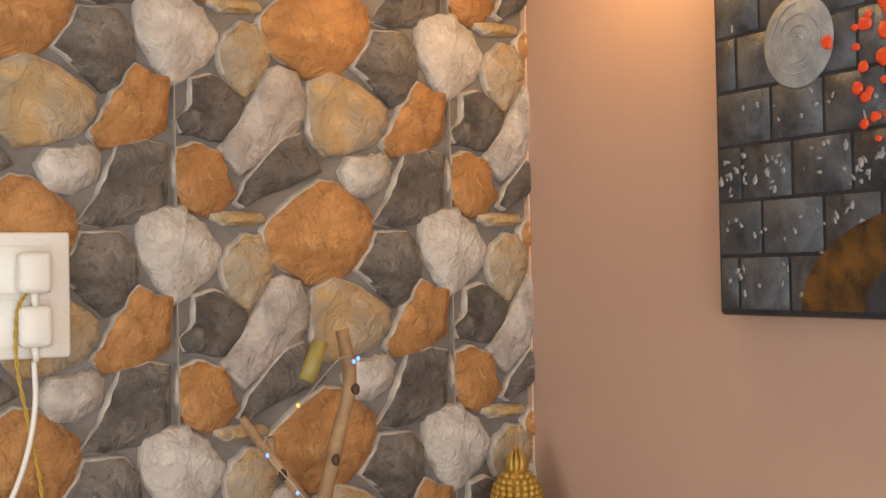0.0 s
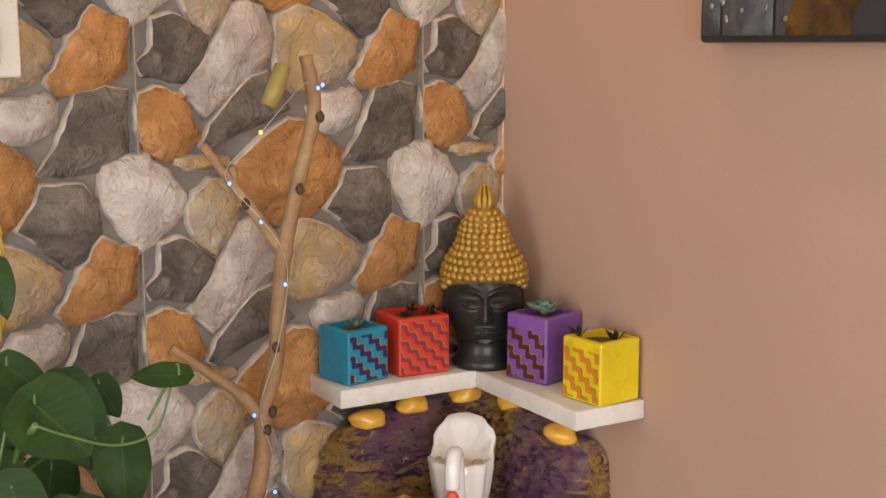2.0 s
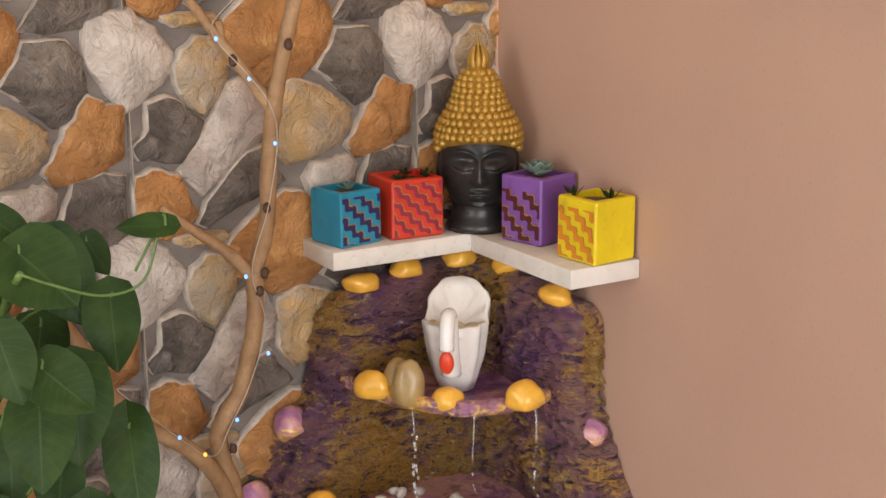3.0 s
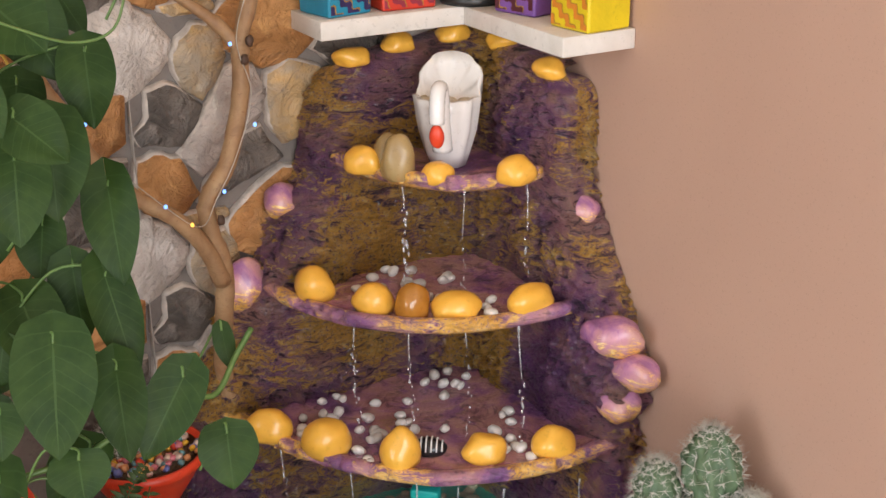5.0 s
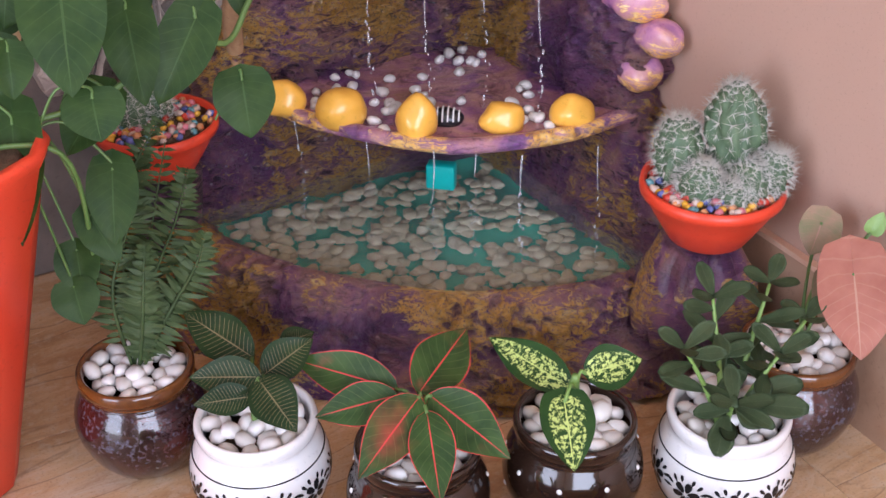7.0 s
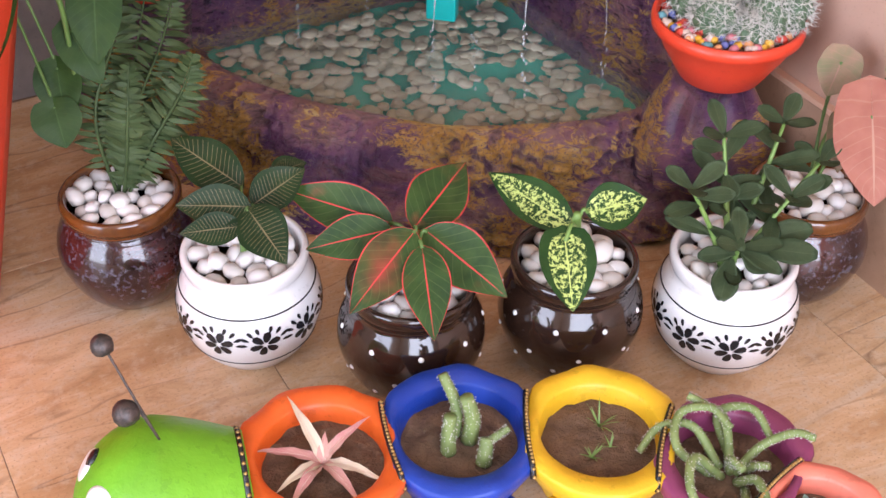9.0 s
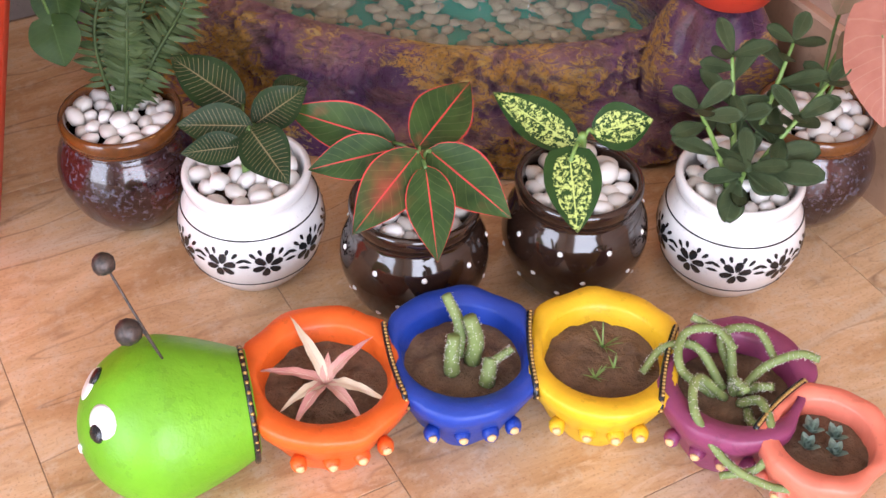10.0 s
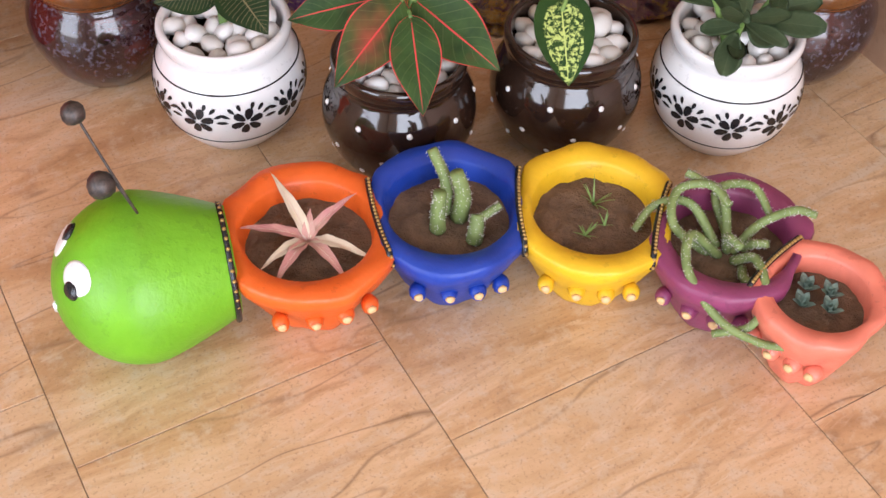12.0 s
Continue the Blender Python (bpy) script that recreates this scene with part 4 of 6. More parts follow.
CUBES = [cube_planter(-0.297, -0.063, 11, 0.074, 0.08, PAINT["sky_blue"], PAINT["navy"], "sky blue cube planter with navy wavy bands", (0,), 2.3),
         cube_planter(-0.196, -0.06, -3, 0.085, 0.088, PAINT["scarlet"], PAINT["brick"], "scarlet cube planter with dark wavy bands", (0,), 3.4),
         cube_planter(-0.052, -0.2, 14, 0.078, 0.098, PAINT["violet"], PAINT["wine"], "violet cube planter with wine red wavy bands", (-90,), 2.1),
         cube_planter(-0.048, -0.333, 7, 0.076, 0.088, PAINT["lemon"], PAINT["tangerine"], "lemon yellow cube planter with orange wavy bands", (-90,), 2.4)]


def rosette(name, at, r, n, mat, label, tilt=45, width=0.35):
    ob = thing(name, at, label, "succulent", "little shelf succulents")
    for k in range(n):
        a = k * 2.4
        rr = r * (0.55 + 0.45 * k / n)
        el = radians(80 - tilt * k / n * 1.5)
        tip = (rr * math.cos(a) * math.cos(el), rr * math.sin(a) * math.cos(el), rr * math.sin(el) + 0.002)
        add_leaf(ob, mat, (0, 0, 0), tip, (0.01, 0.0, 1), rr * width * 2, "oval", -0.1, 0.3, seed=k, thick=0.0015, nl=6)
    return ob


rosette("succulent", (-0.052, -0.2, 0.945), 0.036, 16, M_SUCC, "pale blue-green rosette succulent in the violet cube")
rosette("succulent", (-0.292, -0.063, 0.928), 0.02, 10, M_SUCC, "small wilted rosette succulent in the blue cube", 50, 0.25)
for k, (x, y, z) in enumerate(((-0.215, -0.075, 0.935), (-0.17, -0.075, 0.935), (-0.185, -0.04, 0.935), (-0.16, -0.06, 0.935))):
    rosette("succulent", (x, y, z), 0.018, 9, L_FERN, "small bright green succulent in the scarlet cube", 60, 0.25)
for k, (x, y) in enumerate(((-0.067, -0.305), (-0.037, -0.35))):
    rosette("succulent", (x, y, 0.932), 0.026, 7, L_FERN, "spiky green haworthia in the yellow cube", 35, 0.16)

# ---- dry branch with fairy lights ----
branch = thing("dry_branch", (-0.51, -0.11, 0.3), "peeled pale driftwood branch leaning on the stone wall", "branch")
branch.location = (0, 0, 0)


def limb(points, r0, r1, seed=0, name="limb"):
    c = curve(points, 6)
    n = len(c)
    rad = [(r0 + (r1 - r0) * i / (n - 1)) * (1 + 0.16 * noise.noise((i * 0.45, seed, 0))) for i in range(n)]
    bm = tube(c, rad, 12)
    for v in bm.verts:
        v.co += 0.0012 * Vector(noise.noise_vector(v.co * 70))
    return part(name, bm, M_WOOD, branch)


limb([(-0.49, -0.045, 0.26), (-0.505, -0.07, 0.36), (-0.508, -0.1, 0.44), (-0.506, -0.11, 0.517), (-0.525, -0.11, 0.613), (-0.489, -0.11, 0.672), (-0.464, -0.11, 0.765), (-0.459, -0.11, 0.838), (-0.44, -0.11, 0.905), (-0.434, -0.115, 1.0), (-0.43, -0.13, 1.07), (-0.415, -0.15, 1.17), (-0.4, -0.165, 1.253), (-0.408, -0.16, 1.325)], 0.0145, 0.0095, 1, "trunk")
limb([(-0.428, -0.125, 1.06), (-0.455, -0.115, 1.1), (-0.485, -0.1, 1.148), (-0.528, -0.09, 1.208)], 0.0095, 0.006, 2)
limb([(-0.487, -0.1, 1.15), (-0.489, -0.1, 1.168), (-0.492, -0.1, 1.18)], 0.005, 0.0045, 3)
limb([(-0.46, -0.108, 0.83), (-0.49, -0.1, 0.865), (-0.53, -0.09, 0.898), (-0.578, -0.085, 0.938)], 0.011, 0.005, 4)
limb([(-0.51, -0.115, 0.5), (-0.535, -0.125, 0.56), (-0.575, -0.13, 0.612), (-0.632, -0.13, 0.657), (-0.677, -0.13, 0.714), (-0.704, -0.13, 0.776), (-0.74, -0.13, 0.84)], 0.013, 0.008, 5)
for k, p in enumerate(((-0.421, -0.163, 1.15), (-0.397, -0.178, 1.245), (-0.452, -0.126, 0.84), (-0.46, -0.124, 0.815), (-0.445, -0.125, 0.93), (-0.478, -0.112, 1.128), (-0.513, -0.134, 0.6))):
    part("knot", blob(0.006, 0.005, 0.008, k, 0.3, 1.5, 2), M_WOODDARK, branch, "dark wood knot", pose(*p))
bamboo = new("bamboo_piece", mesh_of("bamboo_piece", tube([(-0.474, -0.19, 1.262), (-0.466, -0.19, 1.28), (-0.452, -0.188, 1.312)], [0.011, 0.0115, 0.011], 14), M_BAMBOO))
tagged(bamboo, "short olive bamboo piece tied to the branch top", "bamboo")
lights = thing("fairy_lights", (0, 0, 0), "thin wire with tiny blue fairy lights wound along the branch", "fairy lights")
wire = curve([(-0.405, -0.18, 1.29), (-0.43, -0.19, 1.285), (-0.47, -0.15, 1.225), (-0.505, -0.12, 1.18), (-0.5, -0.115, 1.155), (-0.465, -0.13, 1.11), (-0.44, -0.14, 1.07), (-0.43, -0.135, 1.02), (-0.445, -0.13, 0.93), (-0.47, -0.125, 0.845), (-0.455, -0.128, 0.77), (-0.48, -0.128, 0.69), (-0.515, -0.13, 0.63), (-0.545, -0.145, 0.6), (-0.59, -0.148, 0.635), (-0.67, -0.15, 0.72)], 6)
part("wire", tube(wire, 0.0007, 5), M_THREAD, lights)
M_LED = glow_material("blue_led", (0.2, 0.42, 1.0), 2.2)
M_LEDW = glow_material("amber_led", (1.0, 0.6, 0.1), 1.5)
for k, p in enumerate(((-0.395, -0.183, 1.287), (-0.402, -0.184, 1.283), (-0.47, -0.151, 1.226), (-0.503, -0.12, 1.158), (-0.463, -0.128, 1.105), (-0.433, -0.134, 1.018), (-0.478, -0.122, 0.838), (-0.452, -0.126, 0.725), (-0.503, -0.128, 0.638), (-0.592, -0.148, 0.638), (-0.558, -0.148, 0.606), (-0.685, -0.15, 0.765))):
    part("bulb", blob(0.0026, 0.0026, 0.0032, k, 0.02, 1, 2), M_LEDW if k in (2, 10) else M_LED, lights, "tiny amber light" if k in (2, 10) else "tiny blue light", pose(*p))

# ---- switchboard with plugs ----
board = thing("switchboard", (-0.86, -0.013, 1.381), "white wall switchboard with two plugs in its sockets", "switchboard")
part("plate", box(-0.12, -0.012, -0.083, 0.12, 0.0, 0.083, 0.004, 3), M_PLASTIC, board)
for sx, sz in ((0.06, 0.034), (0.06, -0.036), (-0.03, 0.034), (-0.03, -0.036)):
    part("socket", box(sx - 0.04, -0.0145, sz - 0.031, sx + 0.034, -0.0125, sz + 0.031, 0.001), M_PLASTIC, board)
for sz in (0.03, -0.04):
    plug = part("plug", box(-0.021, -0.03, -0.027, 0.021, 0.0, 0.027, 0.008, 3), M_PLASTIC, board, "white plug", pose(0.07, -0.0155, sz))
    part("cable_sleeve", tube([(0, -0.018, -0.025), (0, -0.02, -0.045)], [0.006, 0.004], 10), M_PLASTIC, plug)
cable = new("power_cable", mesh_of("power_cable", tube(curve([(-0.79, -0.036, 1.296), (-0.79, -0.04, 1.24), (-0.8, -0.04, 1.18), (-0.82, -0.035, 1.12), (-0.86, -0.03, 1.04), (-0.9, -0.03, 0.9)], 8), 0.0038, 8), M_PLASTIC))
tagged(cable, "white power cable hanging from a plug on the stone wall", "cable")
cord = bmesh.new()
cpts = curve([(-0.795, -0.04, 1.39), (-0.812, -0.045, 1.36), (-0.812, -0.04, 1.29), (-0.795, -0.035, 1.2), (-0.782, -0.035, 1.12), (-0.778, -0.035, 1.02), (-0.79, -0.04, 0.93), (-0.74, -0.05, 0.8), (-0.72, -0.06, 0.65), (-0.7, -0.06, 0.5)], 16)
for s in (0, math.pi):
    tube([p + Vector((0.0016 * math.cos(i * 0.8 + s), 0.0016 * math.sin(i * 0.8 + s), 0)) for i, p in enumerate(cpts)], 0.0016, 6, cord)
tagged(new("twisted_cable", mesh_of("twisted_cable", cord, M_YCORD)), "yellow twisted cord hanging down the stone wall", "cable")

# ---- canvas painting ----
painting = thing("painting", (-0.003, -0.84, 1.62), "dark canvas painting of a brick wall, moon and red blossoms", "painting")
M_CANVAS = stained("charcoal_oil_paint", (0.016, 0.017, 0.021), (0.038, 0.04, 0.047), 12, 0.42, 0.9, 80, dist=0.003)
M_PBRICK = stained("grey_brush_paint", (0.022, 0.024, 0.03), (0.12, 0.125, 0.138), 22, 0.4, 1.0, 110, dist=0.003, vary=0.5)
M_PDAB = stained("pale_grey_paint_dabs", (0.14, 0.14, 0.15), (0.4, 0.4, 0.41), 60, 0.5, 0.6, 200)
M_MOON = stained("silver_moon_paint", (0.2, 0.2, 0.205), (0.36, 0.36, 0.36), 40, 0.45, 0.8, 160, dist=0.003)
M_BLOOM = stained("vermilion_paint", (0.66, 0.05, 0.012), (0.75, 0.08, 0.02), 60, 0.4, 0.3, 200)
M_ARCH = stained("bronze_oil_paint", (0.01, 0.007, 0.006), (0.15, 0.065, 0.008), 26, 0.35, 0.8, 60, dist=0.003)
part("canvas", box(-0.03, -0.345, -0.28, 0.0, 0.345, 0.36, 0.006, 3), M_CANVAS, painting)
prng = random.Random(3)
bricks = []
for row in range(9):
    z = -0.274 + row * 0.0685
    y = 0.34
    first = True
    while y > -0.33:
        w = prng.uniform(0.07, 0.1) * (0.45 if first and row % 2 == 0 else 1)
        y1 = max(-0.34, y - w)
        part("painted_brick", box(-0.0312, y1 + 0.0025, z + 0.0025, -0.0302, y - 0.0025, z + 0.066, 0.0004, 1), M_PBRICK, painting)
        y, first = y1, False
for k in range(300):
    row = prng.choice((2, 2, 2, 2, 1, 1, 0, 3, 5))
    y, z = prng.uniform(-0.3, 0.335), -0.274 + row * 0.0685 + prng.gauss(0.034, 0.014)
    part("paint_dab", blob(0.0006, prng.uniform(0.001, 0.0045), prng.uniform(0.0012, 0.0055), k, 0.9, 2.5, 2), M_PDAB, painting, "", pose(-0.0317, y, z, prng.uniform(-40, 40)))
part("moon", lathe([(0, 0), (0.056, 0), (0.0535, 0.0012), (0, 0.0014)], 40), M_MOON, painting, "swirled silver moon", pose(-0.0316, 0.197, 0.045, 0, -90, 0))
swirl = [(0.045 * (1 - k / 90) * math.cos(k * 0.24), 0.045 * (1 - k / 90) * math.sin(k * 0.24), 0) for k in range(86)]
part("moon_swirl", tube(swirl, 0.0011, 5), M_PDAB, painting, "thick spiral brush stroke", pose(-0.033, 0.197, 0.045, 0, -90, 0))
arch = bmesh.new()
av = [arch.verts.new((0, 0, 0))] + [arch.verts.new((0, 0.2 * math.cos(a), 0.118 * math.sin(a))) for a in np.linspace(0, math.pi, 40)]
for a, b in zip(av[1:], av[2:]):
    arch.faces.new((av[0], b, a))
part("painted_arch", arch, M_ARCH, painting, "bronze arched shape", pose(-0.0325, 0.0, -0.272))
inner = bmesh.new()
iv = [inner.verts.new((0, 0, 0))] + [inner.verts.new((0, 0.125 * math.cos(a), 0.072 * math.sin(a))) for a in np.linspace(0, math.pi, 32)]
for a, b in zip(iv[1:], iv[2:]):
    inner.faces.new((iv[0], b, a))
part("painted_opening", inner, M_CANVAS, painting, "blue-grey opening under the painted arch", pose(-0.0329, -0.02, -0.272))
for k in range(130):
    y, z = prng.gauss(0.06, 0.035), prng.uniform(-0.09, 0.3)
    r = prng.uniform(0.004, 0.0105) * (1.3 if z > 0 else 0.8)
    part("blossom", blob(0.001, r, r * prng.uniform(0.7, 1), k + 50, 0.4, 2, 2), M_BLOOM, painting, "", pose(-0.0325, y - 0.06 * max(0, -z * 3), z))


# ---- red planter with pothos ----
def lofted_square(levels, rnd=0.25, seg=40):
    """Levels of (half width, height), a square with rounded corners turned into a closed skin."""
    bm = bmesh.new()
    rings = []
    for h, z in levels:
        ring = []
        for i in range(seg):
            a = 2 * math.pi * (i + 0.5) / seg
            c, s = math.cos(a), math.sin(a)
            k = (abs(c) ** (1 / rnd * 2) + abs(s) ** (1 / rnd * 2)) ** (-rnd / 2)
            ring.append(bm.verts.new((h * k * c, h * k * s, z)))
        rings.append(ring)
    for a, b in zip(rings, rings[1:]):
        for i in range(seg):
            bm.faces.new((a[i], a[(i + 1) % seg], b[(i + 1) % seg], b[i]))
    bm.faces.new(rings[0][::-1])
    bm.faces.new(rings[-1])
    return bm


planter = thing("tall_planter", (-1.11, -0.378, 0), "tall tapered orange-red plastic planter standing on the floor", "planter")
planter.rotation_euler = (0, 0, radians(20))
part("body", lofted_square([(0.118, 0.0), (0.124, 0.004), (0.212, 0.44), (0.216, 0.445), (0.219, 0.455), (0.218, 0.46), (0.208, 0.46), (0.203, 0.44)], 0.35), M_RED, planter)
part("soil", lofted_square([(0.198, 0.438), (0.19, 0.445)], 0.35), M_SOIL, planter, "dark potting soil")
pothos = thing("pothos_plant", (-1.0, -0.40, 0.385), "trailing pothos with large heart-shaped dark green leaves", "plant")
pothos.location = (0, 0, 0)
RIGHT = Vector((0.86, -0.51, 0))


def pothos_leaf(base, tip, width, seed=0, lobes=0.3):
    """One heart-shaped blade on its own stalk, which joins the vines by the planter."""
    base, tip = Vector(base), Vector(tip)
    face = Vector((-0.36, -0.8, 0.55)) + RIGHT * rng.uniform(-0.3, 0.3) + Vector((0, 0, rng.uniform(-0.1, 0.35)))
    add_leaf(pothos, L_POTHOS, base, tip, face, width * 1.04, "heart", rng.uniform(0.06, 0.16), rng.uniform(0.1, 0.3), seed=seed, lobes=lobes, nl=18)
    root = Vector((min(base.x - 0.04, -0.83 + rng.uniform(-0.05, 0.03)), base.y + rng.uniform(0.0, 0.05), max(0.45, base.z - rng.uniform(0.02, 0.1))))
    if base.x > -0.71:
        root = base + Vector((-0.03, 0.02, -0.05))
    mid = (base + root) / 2 + Vector((0, 0.01, 0.03 if base.x < -0.71 else 0))
    part("leaf_stalk", tube(curve([root, mid, base + Vector((0, 0.008, 0.01)), base], 5), 0.0017, 6), M_STEM, pothos)


POTHOS_HIGH = [
    (-0.766, -0.251, 0.944, -0.742, -0.302, 0.861, 0.084), (-0.712, -0.306, 0.89, -0.719, -0.338, 0.811, 0.065),
    (-0.768, -0.343, 0.822, -0.781, -0.389, 0.731, 0.082), (-0.81, -0.356, 0.794, -0.824, -0.398, 0.713, 0.075),
    (-0.713, -0.347, 0.746, -0.721, -0.4, 0.646, 0.062), (-0.732, -0.368, 0.648, -0.723, -0.432, 0.545, 0.056),
    (-0.758, -0.328, 0.65, -0.763, -0.363, 0.567, 0.058), (-0.812, -0.448, 0.618, -0.835, -0.507, 0.513, 0.09),
    (-0.747, -0.435, 0.564, -0.757, -0.483, 0.473, 0.061), (-0.679, -0.457, 0.547, -0.74, -0.482, 0.47, 0.063),
    (-0.82, -0.341, 0.626, -0.811, -0.404, 0.555, 0.078)]
POTHOS_TOP = [
    (-0.82, -0.375, 0.97, -0.777, -0.423, 0.922, 0.087), (-0.678, -0.418, 0.991, -0.725, -0.39, 0.992, 0.03),
    (-0.847, -0.361, 1.113, -0.842, -0.376, 1.062, 0.029), (-0.852, -0.397, 0.891, -0.839, -0.421, 0.823, 0.06),
    (-0.814, -0.405, 0.853, -0.771, -0.441, 0.81, 0.064), (-0.836, -0.323, 1.001, -0.798, -0.353, 0.968, 0.04),
    (-0.603, -0.373, 0.552, -0.603, -0.393, 0.508, 0.026), (-0.637, -0.467, 0.468, -0.646, -0.499, 0.413, 0.069)]
POTHOS_LOW = [
    (-0.886, -0.44, 0.465, -0.918, -0.516, 0.367, 0.076), (-0.795, -0.46, 0.394, -0.818, -0.505, 0.328, 0.057),
    (-0.826, -0.452, 0.34, -0.812, -0.491, 0.295, 0.045), (-0.845, -0.435, 0.291, -0.853, -0.462, 0.246, 0.053),
    (-0.859, -0.452, 0.255, -0.861, -0.477, 0.218, 0.055), (-0.934, -0.489, 0.355, -0.948, -0.506, 0.319, 0.036),
    (-0.784, -0.427, 0.469, -0.84, -0.454, 0.424, 0.064), (-0.878, -0.397, 0.535, -0.891, -0.425, 0.483, 0.057),
    (-0.853, -0.349, 0.567, -0.869, -0.365, 0.531, 0.055), (-0.81, -0.492, 0.498, -0.815, -0.518, 0.461, 0.067)]
POTHOS_BACK = [
    (-0.874, -0.435, 0.543, -0.882, -0.461, 0.503, 0.048), (-0.85, -0.365, 0.591, -0.865, -0.377, 0.545, 0.056),
    (-0.777, -0.286, 0.691, -0.794, -0.315, 0.635, 0.058), (-0.773, -0.22, 0.842, -0.794, -0.252, 0.773, 0.071),
    (-0.7, -0.173, 0.926, -0.684, -0.199, 0.888, 0.04), (-0.83, -0.28, 0.74, -0.84, -0.31, 0.66, 0.075),
    (-0.85, -0.3, 0.88, -0.86, -0.33, 0.79, 0.08), (-0.75, -0.29, 0.8, -0.735, -0.31, 0.73, 0.06),
    (-0.8, -0.32, 0.58, -0.79, -0.35, 0.51, 0.065), (-0.87, -0.32, 0.67, -0.88, -0.36, 0.6, 0.075), (-0.845, -0.28, 0.95, -0.84, -0.31, 0.87, 0.07)]
for cluster, blades in enumerate((POTHOS_HIGH, POTHOS_TOP, POTHOS_LOW, POTHOS_BACK)):
    for k, q in enumerate(blades):
        pothos_leaf(q[:3], q[3:6], q[6], k + 20 * cluster)
part("vine", tube(curve([(-0.83, -0.42, 0.96), (-0.8, -0.42, 0.945), (-0.75, -0.42, 0.926), (-0.707, -0.42, 0.935), (-0.687, -0.42, 0.984)], 6), 0.0015, 8), M_STEM, pothos)
part("vine", tube(curve([(-0.9, -0.32, 0.45), (-0.86, -0.28, 0.62), (-0.84, -0.27, 0.78), (-0.83, -0.32, 0.9), (-0.83, -0.42, 0.96)], 6), 0.004, 8), M_STEM, pothos)
part("vine", tube(curve([(-0.93, -0.42, 0.45), (-0.78, -0.43, 0.47), (-0.7, -0.43, 0.53), (-0.64, -0.43, 0.5), (-0.6, -0.41, 0.535), (-0.575, -0.4, 0.56)], 6), 0.0036, 8), M_STEM, pothos)
part("vine", tube(curve([(-0.95, -0.45, 0.455), (-0.85, -0.48, 0.44), (-0.83, -0.45, 0.3), (-0.835, -0.43, 0.22)], 6), 0.003, 8), M_STEM, pothos)


# ---- terracotta-red bowls with gravel and cacti ----
def bowl(x, y, z, r, high, label, n):
    ob = thing("plant_bowl", (x, y, z), label, "bowl", "orange-red bowls with gravel")
    p = [(0, 0), (r * 0.5, 0), (r * 0.56, 0.004), (r * 0.8, high * 0.5), (r * 0.93, high * 0.78), (r * 0.95, high * 0.8), (r * 0.99, high * 0.82), (r, high * 0.9), (r * 0.985, high), (r * 0.93, high), (r * 0.9, high * 0.9), (0, high * 0.84)]
    part("body", lathe(p, 48), M_RED, ob)
    part("soil", lathe([(0, high * 0.86), (r * 0.9, high * 0.9), (0, high * 0.92)], 30), M_SOIL, ob, "dark soil under the gravel")
    g = thing("gravel", (x, y, z + high * 0.91), "multi-coloured dyed gravel filling the bowl", "gravel")
    spots = []
    while len(spots) < n:
        a, rr = rng.uniform(0, 2 * math.pi), r * 0.87 * math.sqrt(rng.random())
        spots.append((rr * math.cos(a), rr * math.sin(a)))
    scatter(g, GRAVEL, "gravel_piece", spots, 0.0072, lambda px, py: 0.002 + 0.003 * rng.random(), 60)
    return ob


bowl(-0.106, -0.67, 0.206, 0.092, 0.082, "orange-red plastic bowl with gravel on the fountain rim", 240)
bowl(-0.652, -0.13, 0.2, 0.088, 0.078, "orange-red plastic bowl with gravel beside the fountain", 150)
rest = lathe([(0, 0.06), (0.085, 0.06), (0.08, 0.11), (0.068, 0.15), (0.054, 0.182), (0.048, 0.193), (0, 0.195)], 60, 0.14)
rest_layer = rest.verts.layers.float.new("crust")
for v in rest.verts:
    if v.co.z < 0.19:
        k, v[rest_layer] = crag(v.co * 1.3 + Vector((4, 2, 0)), 1.0)
        v.co += Vector((v.co.x, v.co.y, 0)).normalized() * k
part("bowl_rest", rest, M_ROCK2, fountain, "raised lump of rock at the end of the rim", pose(-0.108, -0.657, 0.01))
prop = lathe([(0, 0), (0.06, 0), (0.05, 0.1), (0.055, 0.187), (0, 0.188)], 24, 0.1)
tagged(new("bowl_stand", mesh_of("bowl_stand", prop, M_ROCK)), "rocky purple stand under the gravel bowl", "stand").location = (-0.652, -0.13, 0.011)


